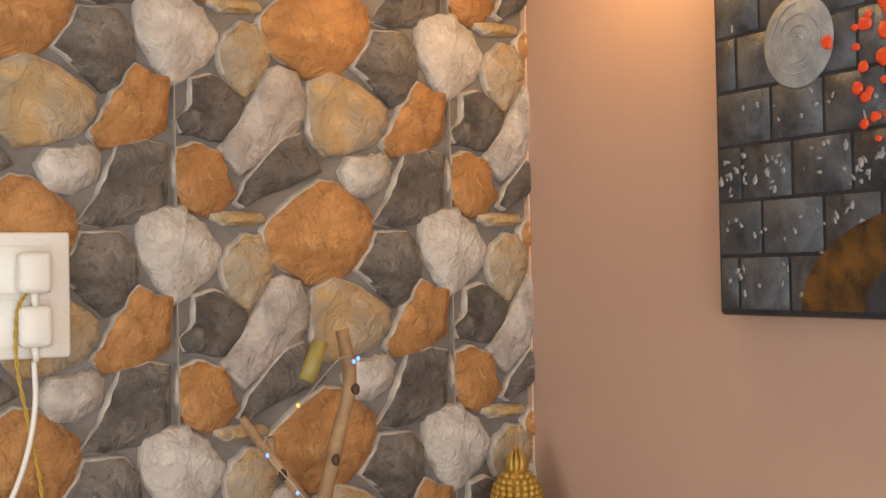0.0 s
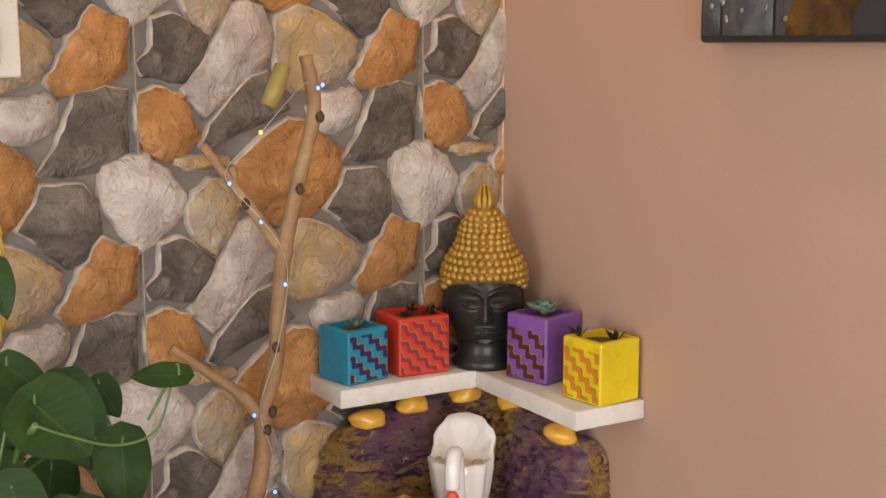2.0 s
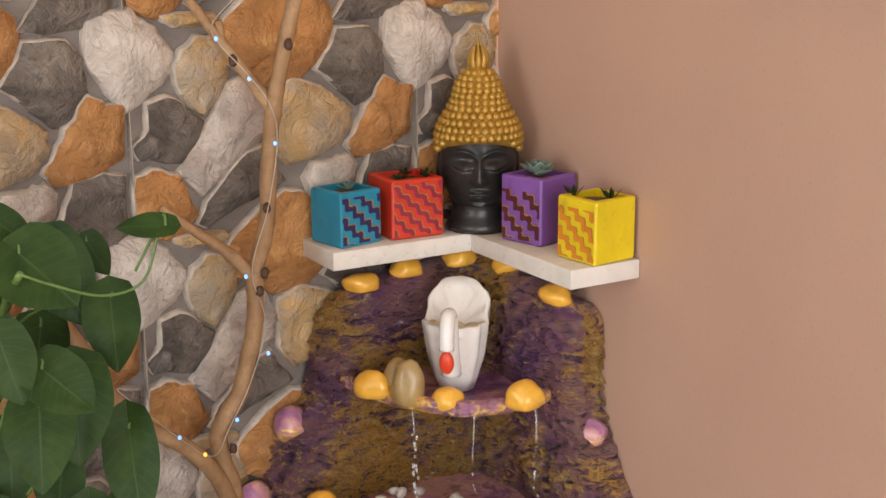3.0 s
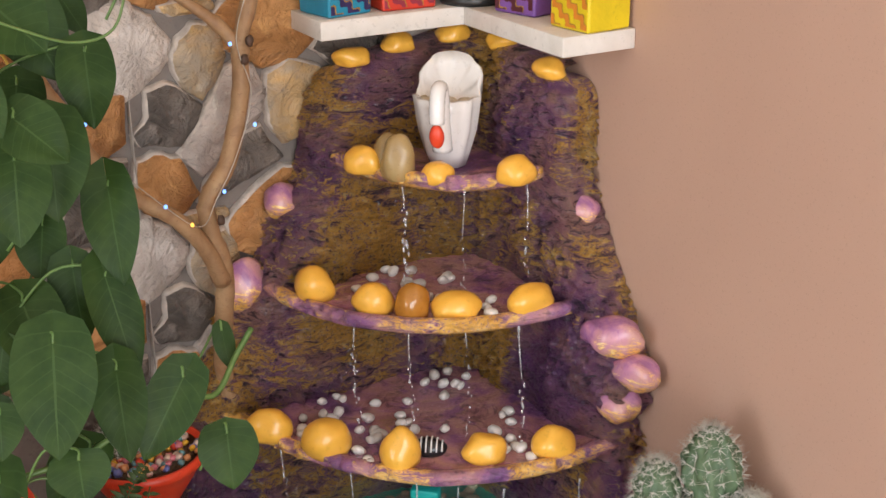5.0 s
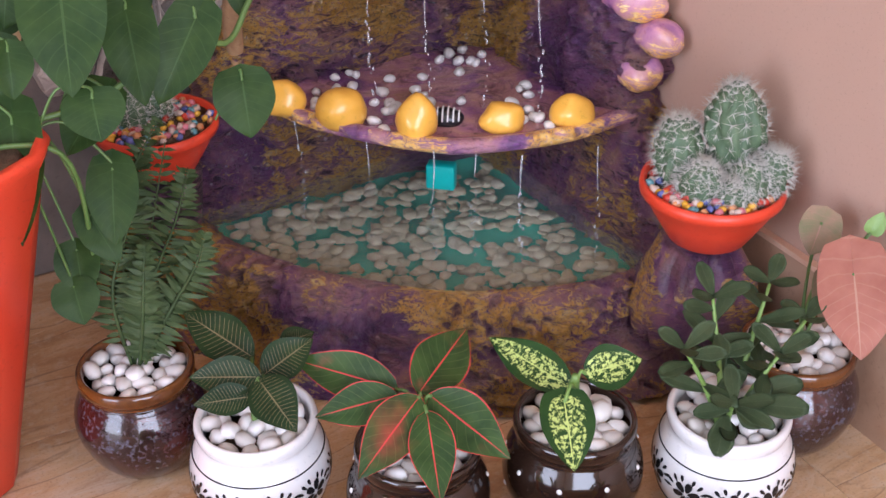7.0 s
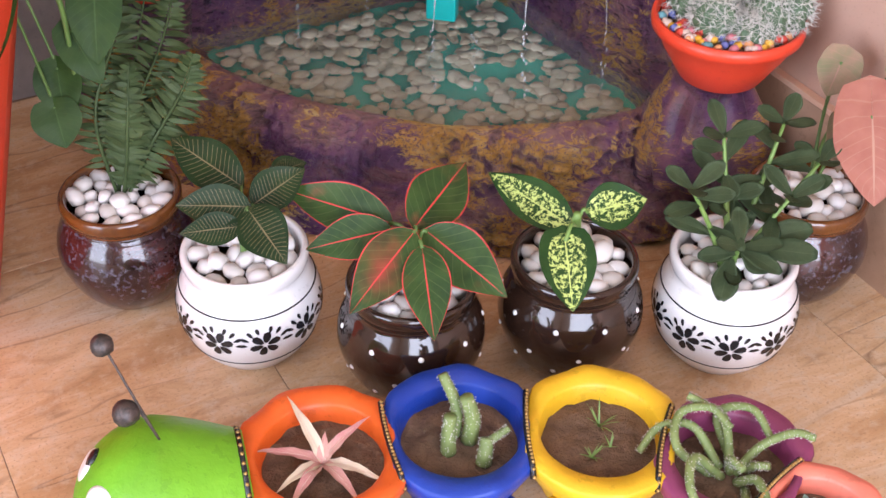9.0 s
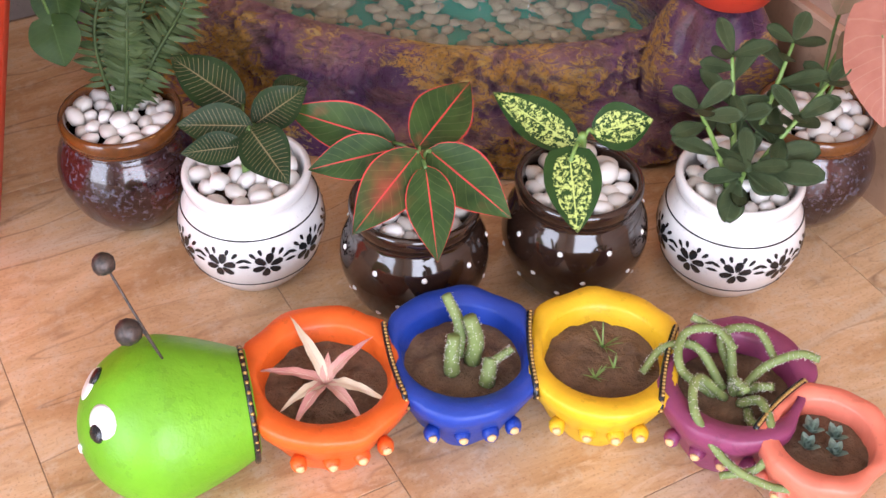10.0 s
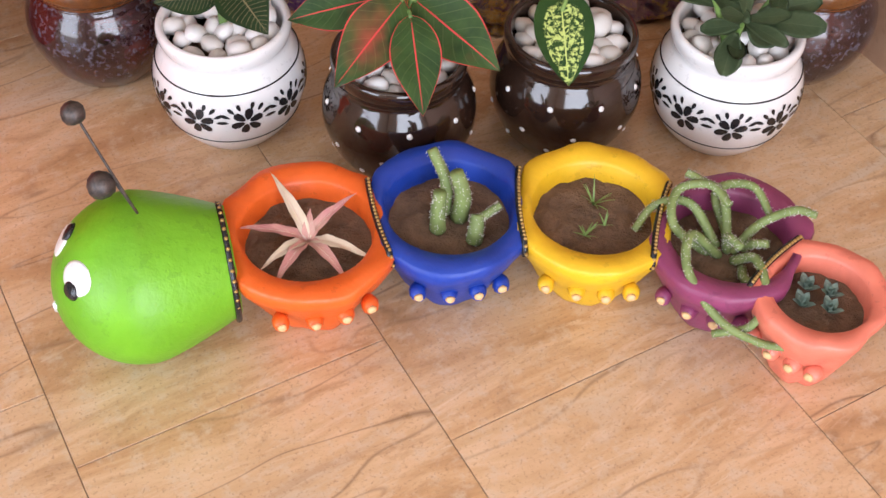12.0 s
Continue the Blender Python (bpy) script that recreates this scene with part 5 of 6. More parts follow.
def cactus(at, label, stems):
    ob = thing("cactus", at, label, "cactus", "potted cacti")
    for k, (x, y, z, rx, rz, lean) in enumerate(stems):
        bm = bmesh.new()
        bmesh.ops.create_uvsphere(bm, u_segments=52, v_segments=20, radius=1)
        for v in bm.verts:
            a = math.atan2(v.co.y, v.co.x)
            rib = 1 + 0.05 * math.cos(13 * a) + 0.3 * noise.noise(v.co * 3.2 + Vector((k * 3, 0, 0))) + 0.1 * noise.noise(v.co * 11)
            v.co = (v.co.x * rx * rib, v.co.y * rx * rib, v.co.z * rz)
        m = pose(x, y, z, lean, lean * 0.6, 0)
        part("stem", bm, M_CACTUS, ob, "", m)
        sp = bmesh.new()
        for i in range(13):
            a = 2 * math.pi * i / 13
            for j in range(1, 11):
                el = -0.9 + 2.45 * j / 11
                d = Vector((math.cos(a) * math.cos(el), math.sin(a) * math.cos(el), math.sin(el)))
                base = Vector((d.x * rx * 1.08, d.y * rx * 1.08, d.z * rz))
                for q in range(11):
                    w = (d + 0.9 * Vector((rng.gauss(0, 1), rng.gauss(0, 1), rng.gauss(0, 1)))).normalized()
                    t = base + w * rng.uniform(0.008, 0.019)
                    o = w.orthogonal().normalized() * 0.00045
                    a1, a2, a3 = sp.verts.new(base + o), sp.verts.new(base - o), sp.verts.new(base + w.cross(o).normalized() * 0.0005)
                    tt = sp.verts.new(t)
                    for f3 in ((a1, a2, tt), (a2, a3, tt), (a3, a1, tt)):
                        sp.faces.new(f3)
        tagged(part("bristle_coat", sp, M_SPINE, ob, "pale clustered spines", m), kind="stuff")
    return ob


cactus((-0.104, -0.668, 0.27), "cluster of grey-green spiny cacti in a gravel bowl", ((0.026, 0.0, 0.07, 0.036, 0.074, -3), (-0.03, 0.032, 0.046, 0.031, 0.052, -8), (-0.032, -0.01, 0.022, 0.027, 0.034, 6), (0.02, -0.042, 0.026, 0.028, 0.034, 10), (0.045, -0.05, 0.035, 0.024, 0.036, 8), (-0.006, -0.045, 0.014, 0.024, 0.026, 10)))
cactus((-0.662, -0.125, 0.265), "small grey-green spiny cactus in a gravel bowl", ((-0.02, 0.01, 0.025, 0.026, 0.034, 0), (0.015, 0.015, 0.03, 0.024, 0.04, 4)))

# ---- row of ceramic pots ----
POT = [(0, 0), (0.042, 0), (0.047, 0.003), (0.061, 0.022), (0.07, 0.045), (0.0725, 0.062), (0.07, 0.08), (0.0635, 0.095), (0.0595, 0.101), (0.0585, 0.106), (0.0615, 0.113), (0.0625, 0.12), (0.061, 0.125), (0.057, 0.126), (0.0545, 0.122), (0.053, 0.112), (0.053, 0.1), (0, 0.1)]


def smooth_profile(p, n=4):
    c = curve([(a, 0, b) for a, b in p], n)
    return [(max(0, q.x), q.z) for q in c]


POT = POT[:2] + smooth_profile(POT[2:16]) + POT[16:]
EDGE = max(range(len(POT)), key=lambda i: POT[i][1])
NECK = min((i for i in range(10, EDGE)), key=lambda i: POT[i][0])


def pot_radius(z):
    zs = [p[1] for p in POT[1:EDGE]]
    return float(np.interp(z, zs, [p[0] for p in POT[1:EDGE]]))


def skin_shape(outline, a0, z0, size, turn=0.0):
    """A flat outline laid on the pot's side as a thin raised patch."""
    bm = bmesh.new()
    vs = []
    pts = [(0, 0)] + outline
    for u, w in pts:
        c, s = math.cos(turn), math.sin(turn)
        uu, ww = (u * c - w * s) * size, (u * s + w * c) * size
        z = z0 + ww
        r = pot_radius(z) + 0.0007
        a = a0 + uu / 0.07
        vs.append(bm.verts.new((r * math.cos(a), r * math.sin(a), z)))
    n = len(outline)
    for i in range(n):
        bm.faces.new((vs[0], vs[1 + i], vs[1 + (i + 1) % n]))
    return bm


def petal(cx, cy, ln, wd, ang, n=8):
    out = []
    for i in range(n):
        t = 2 * math.pi * i / n
        x, y = ln * (0.5 + 0.5 * math.cos(t)), wd * math.sin(t) * (0.75 + 0.25 * math.cos(t))
        out.append((cx + x * math.cos(ang) - y * math.sin(ang), cy + x * math.sin(ang) + y * math.cos(ang)))
    return out


def pot(x, y, kind, label, turn=0.0, wide=1.0):
    ob = thing("ceramic_pot", (x, y, 0.0), label, "pot", "row of ceramic pots")
    ob.rotation_euler = (0, 0, radians(turn))
    ob.scale = (1.13, 1.13, 1.13)
    if kind == "brown":
        part("body", lathe(POT[:NECK + 1], 64), M_BPOT, ob)
        part("rim", lathe(POT[NECK:], 64), M_BRIM, ob, "glossy amber-brown rim")
    else:
        part("body", lathe(POT, 64), M_WPOT if kind == "white" else M_KPOT, ob)
    if kind == "white":
        for z, w in ((0.0885, 0.0009), (0.0305, 0.0006)):
            r = pot_radius(z)
            part("painted_line", tube([((r + 0.0002) * math.cos(a), (r + 0.0002) * math.sin(a), z) for a in np.linspace(0, 2 * math.pi, 65)], w, 5), M_INK, ob, "thin black painted line")
        for k in range(10):
            a0 = 2 * math.pi * k / 10
            bm = bmesh.new()
            shapes = [petal(0.15 * math.cos(t), 0.15 * math.sin(t), 0.9, 0.36, t) for t in (2 * math.pi * i / 6 + 0.3 for i in range(6))]
            for sg in (-1, 1):
                for q in range(4):
                    el = 0.05 + 0.4 * q
                    an = el if sg > 0 else math.pi - el
                    shapes.append(petal(1.12 * math.cos(an), 0.95 * math.sin(an), 0.72 - 0.07 * q, 0.17, an))
            for sh in shapes:
                b = skin_shape([(u, w) for u, w in sh], a0, 0.06, 0.0145)
                me = bpy.data.meshes.new("piece")
                cen = b.verts[:]
                mid = sum((v.co for v in cen[1:]), Vector()) / (len(cen) - 1)
                cen[0].co = mid
                b.to_mesh(me)
                b.free()
                bm.from_mesh(me)
                bpy.data.meshes.remove(me)
            part("flower_motif", bm, M_INK, ob, "black painted flower with side leaves")
    if kind == "polka":
        for row, z in enumerate((0.03, 0.052, 0.083)):
            n = 9
            for i in range(n):
                a = 2 * math.pi * (i + 0.5 * (row % 2)) / n
                r = pot_radius(z)
                put("dot", DOT, ob, "white painted dot" if i == 0 and row == 0 else "", pose((r - 0.0018) * math.cos(a), (r - 0.0018) * math.sin(a), z) @ Matrix.Diagonal((0.0034, 0.0034, 0.0034, 1)))
    soil = part("soil", lathe([(0, 0.1), (0.0525, 0.1), (0, 0.104)], 32), M_SOIL, ob, "dark potting soil")
    fillp = thing("pebble_fill", (x, y, 0.118), "smooth white pebbles covering the soil of the pot", "pebbles", "pebble fillings")
    fillp.scale = (1.13, 1.13, 1.13)
    spots = []
    for rr, n in ((0.044, 13), (0.03, 9), (0.014, 5)):
        spots += [((rr + rng.uniform(-0.003, 0.003)) * math.cos(2 * math.pi * i / n + rr * 40), (rr + rng.uniform(-0.003, 0.003)) * math.sin(2 * math.pi * i / n + rr * 40)) for i in range(n)]
    scatter(fillp, PEBBLES, "pebble", spots, 0.0116, lambda px, py: 0.008 + 0.006 * rng.random() + 0.004 * (px * px + py * py < 0.0009), 35)
    return ob


DOT = mesh_of("dot", blob(1, 1, 1, 0, 0.1, 1, 2), M_DOT)
PL = dict(wl=(-0.722, -0.636), wr=(-0.25, -0.895), bl=(-0.811, -0.474), br=(-0.096, -0.842), kl=(-0.585, -0.768), kr=(-0.409, -0.818))
pot(*PL["bl"], "brown", "round brown reactive-glazed pot on the tiled floor")
pot(*PL["wl"], "white", "round white glazed pot with black painted flowers", 8)
pot(*PL["kl"], "polka", "round dark chocolate glazed pot with white dots", 10)
pot(*PL["kr"], "polka", "round dark chocolate glazed pot with white dots", 24)
pot(*PL["wr"], "white", "round white glazed pot with black painted flowers", 20)
pot(*PL["br"], "brown", "round brown reactive-glazed pot beside the skirting", 50)

# fern-like plant in the first brown pot
fern = thing("fern", (PL["bl"][0], PL["bl"][1], 0.105), "bushy dark green fern with many small curled leaflets", "plant")
fern.location = (0, 0, 0)
fx, fy = PL["bl"]


def frond(points, reach, seed):
    """A fern frond: a wiry rib with two combs of narrow curled leaflets, shorter towards the tip."""
    c = curve([(fx, fy, 0.115)] + points, 16)
    bm = bmesh.new()
    uvl = bm.loops.layers.uv.new("UVMap")
    tube(c, [0.0026 - 0.0018 * i / len(c) for i in range(len(c))], 6, bm)
    n = len(c)
    view = Vector((-0.3, -0.72, 0.6)).normalized()
    for i in range(8, n - 1):
        t = i / n
        ax = (c[i + 1] - c[i]).normalized()
        out = ax.cross(view).normalized()
        ln = reach * min(1.0, 0.35 + 1.9 * t) * (1 - 0.75 * max(0, t - 0.55) / 0.45)
        for sg in (-1, 1):
            w = (out * sg + ax * rng.uniform(0.15, 0.45) + view * rng.uniform(-0.35, 0.35) + Vector((0, 0, rng.uniform(-0.25, 0.1)))).normalized()
            m, L = frame_at(c[i], c[i] + w * ln * rng.uniform(0.8, 1.12), view + ax * rng.uniform(-0.5, 0.9))
            lb = leaf_bm(L, 0.0062, "lance", rng.uniform(0.1, 0.55) * rng.choice((1, 1, -1)), 0.3, 6, 2, seed=i + seed)
            lb.transform(Matrix.Translation(c[i]) @ m)
            me = bpy.data.meshes.new("piece")
            lb.to_mesh(me)
            lb.free()
            bm.from_mesh(me)
            bpy.data.meshes.remove(me)
    part("frond", bm, L_FERN, fern)


for k, (points, reach) in enumerate((
        ([(-0.775, -0.464, 0.231), (-0.722, -0.423, 0.29), (-0.69, -0.39, 0.335)], 0.04), ([(-0.82, -0.462, 0.235), (-0.775, -0.425, 0.31), (-0.735, -0.381, 0.37)], 0.036),
        ([(-0.772, -0.501, 0.21), (-0.725, -0.483, 0.255), (-0.7, -0.461, 0.285)], 0.034), ([(-0.77, -0.43, 0.234), (-0.705, -0.36, 0.36)], 0.036),
        ([(-0.8, -0.49, 0.19), (-0.79, -0.49, 0.25), (-0.775, -0.47, 0.3)], 0.03), ([(-0.8, -0.45, 0.25), (-0.765, -0.4, 0.34), (-0.71, -0.37, 0.4)], 0.032),
        ([(-0.79, -0.48, 0.18), (-0.75, -0.47, 0.22), (-0.72, -0.46, 0.24)], 0.026))):
    frond(points, reach, k * 50)


def leafy(name, x, y, label, mat, crown, specs, shape="lance", droop=0.12, fold=0.22, stem=M_STEM):
    """A stem to the crown, then blades given by their base, tip and width, the widest ones heart-lobed."""
    ob = thing(name, (0, 0, 0), label, "plant")
    c = Vector(crown)
    part("stem", tube(curve([(x, y, 0.115), (x + (c.x - x) * 0.4, y + (c.y - y) * 0.4, 0.115 + (c.z - 0.115) * 0.6), c], 5), [0.005] * 10 + [0.004], 8), stem, ob)
    for k, q in enumerate(specs):
        base, tip, wd = Vector(q[:3]), Vector(q[3:6]), q[6]
        part("leaf_stalk", tube(curve([c - Vector((0, 0, 0.02)), (c + base) / 2 + Vector((0, 0, 0.004)), base], 4), 0.0022, 6), stem, ob)
        add_leaf(ob, mat, base, tip, (-0.4, -0.7, 0.85), wd * 1.08, q[7] if len(q) > 7 else shape, droop, fold, seed=k * 1.7, lobes=0.25 if len(q) > 7 else 0.04, nl=18)
    return ob


leafy("calathea", *PL["wl"], "prayer plant with dark green leaves striped pink and cream", L_CALA, (-0.728, -0.655, 0.185), (
    (-0.711, -0.615, 0.206, -0.76, -0.519, 0.231, 0.051), (-0.711, -0.648, 0.203, -0.648, -0.644, 0.229, 0.044), (-0.718, -0.654, 0.207, -0.786, -0.606, 0.202, 0.043),
    (-0.732, -0.662, 0.191, -0.793, -0.642, 0.191, 0.034), (-0.722, -0.664, 0.211, -0.713, -0.735, 0.19, 0.05), (-0.677, -0.616, 0.21, -0.631, -0.611, 0.211, 0.028)))
leafy("aglaonema", *PL["kl"], "plant with green leaves edged and flushed bright red", L_AGLA, (-0.577, -0.765, 0.19), (
    (-0.571, -0.75, 0.193, -0.481, -0.704, 0.225, 0.06), (-0.593, -0.735, 0.196, -0.678, -0.642, 0.212, 0.05), (-0.599, -0.746, 0.197, -0.683, -0.714, 0.18, 0.045),
    (-0.582, -0.767, 0.201, -0.675, -0.808, 0.164, 0.055), (-0.582, -0.787, 0.195, -0.613, -0.87, 0.152, 0.047), (-0.565, -0.766, 0.196, -0.525, -0.862, 0.166, 0.058)))
leafy("dieffenbachia", *PL["kr"], "plant with dark green leaves speckled pale yellow", L_DIEF, (-0.42, -0.828, 0.21), (
    (-0.425, -0.826, 0.193, -0.468, -0.72, 0.216, 0.046), (-0.405, -0.826, 0.205, -0.338, -0.843, 0.212, 0.049), (-0.449, -0.851, 0.2, -0.478, -0.915, 0.17, 0.056, "heart")), stem=M_GSTEM)
syng = thing("arrowhead_plant", (0, 0, 0), "arrowhead plant with large salmon pink leaves", "plant")
bx, by = PL["br"]
for k, (mt, base, tip, wd, lobes) in enumerate(((L_SYNG, (-0.077, -0.887, 0.261), (-0.12, -0.956, 0.204), 0.09, 0.5), (L_SYNG2, (-0.053, -0.806, 0.281), (-0.079, -0.821, 0.252), 0.052, 0.5), (M_GSTEM, (-0.027, -0.858, 0.286), (-0.015, -0.861, 0.311), 0.024, 0.1), (L_SYNG2, (-0.09, -0.857, 0.245), (-0.112, -0.891, 0.2), 0.032, 0.2))):
    part("leaf_stalk", tube(curve([(bx, by, 0.115), ((bx + base[0]) / 2 + 0.01, (by + base[1]) / 2 + 0.015, (0.115 + base[2]) / 2 + 0.02), base], 6), 0.0022, 6), M_STEM, syng)
    add_leaf(syng, mt, base, tip, (-0.6, -0.75, 0.45), wd, "heart", 0.12, 0.25, seed=k + 3, lobes=lobes, nl=18)

jade = thing("jade_plant", (0, 0, 0), "jade plant with thick spoon-shaped green leaves", "plant")
jx, jy = PL["wr"]
jc = Vector((jx - 0.012, jy - 0.008, 0.105))
for b, (dx, dy, h, n) in enumerate(((-0.06, 0.02, 0.235, 6), (0.0, 0.05, 0.265, 7), (0.075, 0.04, 0.265, 7), (0.045, -0.02, 0.215, 5), (-0.03, -0.035, 0.185, 4), (0.10, 0.0, 0.23, 5))):
    top = Vector((jx + dx, jy + dy, h))
    c = curve([jc, jc + (top - jc) * 0.45 + Vector((0, 0, 0.012)), top], 6)
    part("branch", tube(c, [0.0045 - 0.0028 * i / len(c) for i in range(len(c))], 8), M_GSTEM, jade)
    for k in range(3):
        a = k * 2.1 + b * 1.3
        w = Vector((math.cos(a) * 0.8, math.sin(a) * 0.8, 0.5)).normalized()
        add_leaf(jade, L_JADE, top, top + w * rng.uniform(0.032, 0.048), (-0.2, -0.4, 1), 0.02, "spoon", 0.1, 0.1, seed=k + 30, thick=0.003, nl=7)
    for k in range(n):
        p = c[5 + (k * 8) // n]
        a = k * 2.4 + b
        w = Vector((math.cos(a), math.sin(a), rng.uniform(-0.2, 0.7))).normalized()
        add_leaf(jade, L_JADE, p, p + w * rng.uniform(0.036, 0.056), (-0.2, -0.4, 1), 0.021, "spoon", 0.1, 0.1, seed=k, thick=0.003, nl=7)
for k, t in enumerate(((-0.085, -0.075, 0.15), (-0.01, -0.075, 0.165), (0.05, -0.095, 0.18), (0.07, -0.06, 0.19))):
    p = jc + Vector((0.0, 0, 0.055))
    tip = Vector((jx + t[0] * 0.8, jy + t[1] * 0.8, t[2]))
    add_leaf(jade, L_JADE, p + (tip - p) * 0.25, tip, (-0.3, -0.5, 0.8), 0.03, "spoon", 0.1, 0.1, seed=k + 60, thick=0.003, nl=8)

# ---- caterpillar planter ----
cater = thing("caterpillar_planter", (-0.66, -0.95, 0), "painted cement caterpillar planter with five bowl segments", "planter")
cater.location = (0, 0, 0)


def segment(x, y, turn, ln, wd, paint, joint, seed, name_label):
    m = pose(x, y, 0, 0, 0, turn)
    seg = 56
    bm = bmesh.new()
    levels = [(0.42, 0.0), (0.47, 0.004), (0.57, 0.018), (0.68, 0.036), (0.78, 0.054), (0.87, 0.07), (0.93, 0.08), (0.975, 0.087), (0.995, 0.093), (1.0, 0.098), (0.99, 0.102), (0.97, 0.1038), (0.86, 0.1045)]
    rings = []
    hole = 0.0585 * wd / 0.086
    for sc, z in levels:
        ring = []
        for i in range(seg):
            a = 2 * math.pi * i / seg
            c, s = math.cos(a), math.sin(a)
            ex, ey = 0.42 * wd, 0.65 * ln
            lims = (ln / max(1e-3, abs(c)), wd / max(1e-3, abs(s)), (ln * ex + 0.58 * wd * ey) / max(1e-3, abs(c) * ex + abs(s) * ey))
            r = sum(q ** -22 for q in lims) ** (-1 / 22)
            k = r * sc
            nz = 0.003 * noise.noise((c * 3 + seed, s * 3, z * 30))
            ring.append(bm.verts.new(((k + nz) * c, (k + nz) * s, z + 0.004 * noise.noise((c * 2, s * 2, seed)))))
        rings.append(ring)
    for rr, z in ((hole * 1.05, 0.1025), (hole * 1.01, 0.099), (hole * 0.95, 0.076)):
        rings.append([bm.verts.new((rr * (1 + 0.03 * noise.noise((math.cos(a) * 2, math.sin(a) * 2, seed))) * math.cos(a), rr * math.sin(a), z)) for a in (2 * math.pi * i / seg for i in range(seg))])
    for a, b in zip(rings, rings[1:]):
        for i in range(seg):
            bm.faces.new((a[i], a[(i + 1) % seg], b[(i + 1) % seg], b[i]))
    bm.faces.new(rings[0][::-1])
    body = part("segment", bm, paint, cater, name_label, m)
    soil = bmesh.new()
    n, rws = 22, []
    for q in range(n):
        rr = hole * 0.985 * q / (n - 1)
        rws.append([soil.verts.new((rr * math.cos(a), rr * math.sin(a), 0.081 + 0.004 * noise.fractal((rr * 60 * math.cos(a), rr * 60 * math.sin(a), seed), 1, 2, 4))) for a in (2 * math.pi * i / 40 for i in range(40))])
    for a, b in zip(rws, rws[1:]):
        for i in range(40):
            soil.faces.new((a[i], b[i], b[(i + 1) % 40], a[(i + 1) % 40]))
    part("soil", soil, M_SOIL, cater, "crumbly brown soil", m)
    for sg in (-1, 1):
        for q, f in enumerate((-0.62, -0.15, 0.3, 0.68) if sg < 0 else (-0.5, 0.0, 0.5)):
            for row, (zz, k) in enumerate(((0.058, 0.82),)):
                if row and q % 2 == 0:
                    continue
                u = f * ln * 0.85 * (1 if not row else 0.7)
                v = sg * wd * k * math.sqrt(max(0.05, 1 - (u / (ln * 1.28 * 1)) ** 2))
                kb = part("sucker", blob(0.0085, 0.01, 0.0085, q, 0.2, 1.5, 2), paint, cater, "", m @ pose(u, v, zz))
                part("sucker_tip", blob(0.0046, 0.003, 0.0042, q, 0.3, 1.5, 2), M_CREAM, kb, "cream painted tip", pose(0, sg * 0.0086, 0.002))
    return m


M_CREAM = stained("cream_ochre_paint", (0.6, 0.36, 0.14), (0.72, 0.5, 0.26), 40, 0.5, 0.2, 150)
SEG = [(-0.757, -0.913, "orange", 0.075, 0.09), (-0.626, -0.948, "cobalt", 0.071, 0.088), (-0.505, -1.013, "yellow", 0.072, 0.087), (-0.413, -1.103, "plum", 0.067, 0.083), (-0.384, -1.198, "coral", 0.057, 0.064)]
HEAD = Vector((-0.906, -0.877, 0.079))
cen = [(HEAD.x, HEAD.y)] + [(s[0], s[1]) for s in SEG]
turns = []
for i in range(1, 6):
    a, b = cen[i - 1], cen[min(i + 1, 5)]
    turns.append(math.degrees(math.atan2(b[1] - a[1], b[0] - a[0])))
names = ("bright orange bowl segment", "cobalt blue bowl segment", "golden yellow bowl segment", "plum purple bowl segment", "coral pink bowl segment")
MS = [segment(s[0], s[1], turns[i], s[3], s[4], PAINT[s[2]], 0, i * 7, names[i]) for i, s in enumerate(SEG)]
M_BRASS = stained("brass_stud", (0.4, 0.24, 0.07), (0.5, 0.32, 0.1), 60, 0.4, 0.1, 200, metal=0.6)
for i in range(5):
    a, b = Vector((*cen[i], 0)), Vector((*cen[i + 1], 0))
    t = 0.5 if i else 0.53
    mid = a + (b - a) * t
    d = (b - a).normalized()
    side = Vector((-d.y, d.x, 0))
    pts = []
    for q in np.linspace(-1, 1, 25):
        w = (0.056 if i < 4 else 0.046) * q
        if i:
            pts.append(mid + side * w + Vector((0, 0, 0.1055 - 0.012 * max(0, abs(q) - 0.85) / 0.15)) - d * (0.004 * (1 - q * q)))
        else:
            an = math.pi / 2 + q * radians(125)
            pts.append(mid + side * 0.0545 * math.cos(an) + Vector((0, 0, 0.077 + 0.0545 * math.sin(an))) - d * 0.004)
    strap = part("joint_band", tube(pts, 0.0031, 8), M_INK, cater, "black band between two segments")
    beads = bmesh.new()
    for p in pts:
        bmesh.ops.create_icosphere(beads, subdivisions=1, radius=0.002, matrix=Matrix.Translation(p + Vector((0, -0.0015, 0.0032))))
    tagged(part("studs", beads, M_BRASS, strap, "row of tiny brass studs"), kind="stuff")
hd = bmesh.new()
bmesh.ops.create_uvsphere(hd, u_segments=48, v_segments=32, radius=1)
ax = Vector((cen[1][0] - cen[0][0], cen[1][1] - cen[0][1], 0)).normalized()
for v in hd.verts:
    d = v.co.normalized()
    along = d.dot(ax)
    p = d * 0.085
    if along > 0:
        q = p - ax * p.dot(ax)
        if q.length > 1e-6:
            fall = 1 - max(0.0, (along - 0.93) / 0.07)
            p = ax * 0.086 * min(1, along / 0.93) + q.normalized() * 0.085 * (1 - 0.4 * along ** 1.3) * math.sqrt(max(0.0, fall))
        else:
            p = ax * 0.086
    p.z *= 0.98
    v.co = p
head = part("head", hd, PAINT["lime"], cater, "lime green round head", Matrix.Translation(HEAD) @ Matrix.Scale(0.955, 4))
SIDE = Vector((-0.25, -0.97, 0))
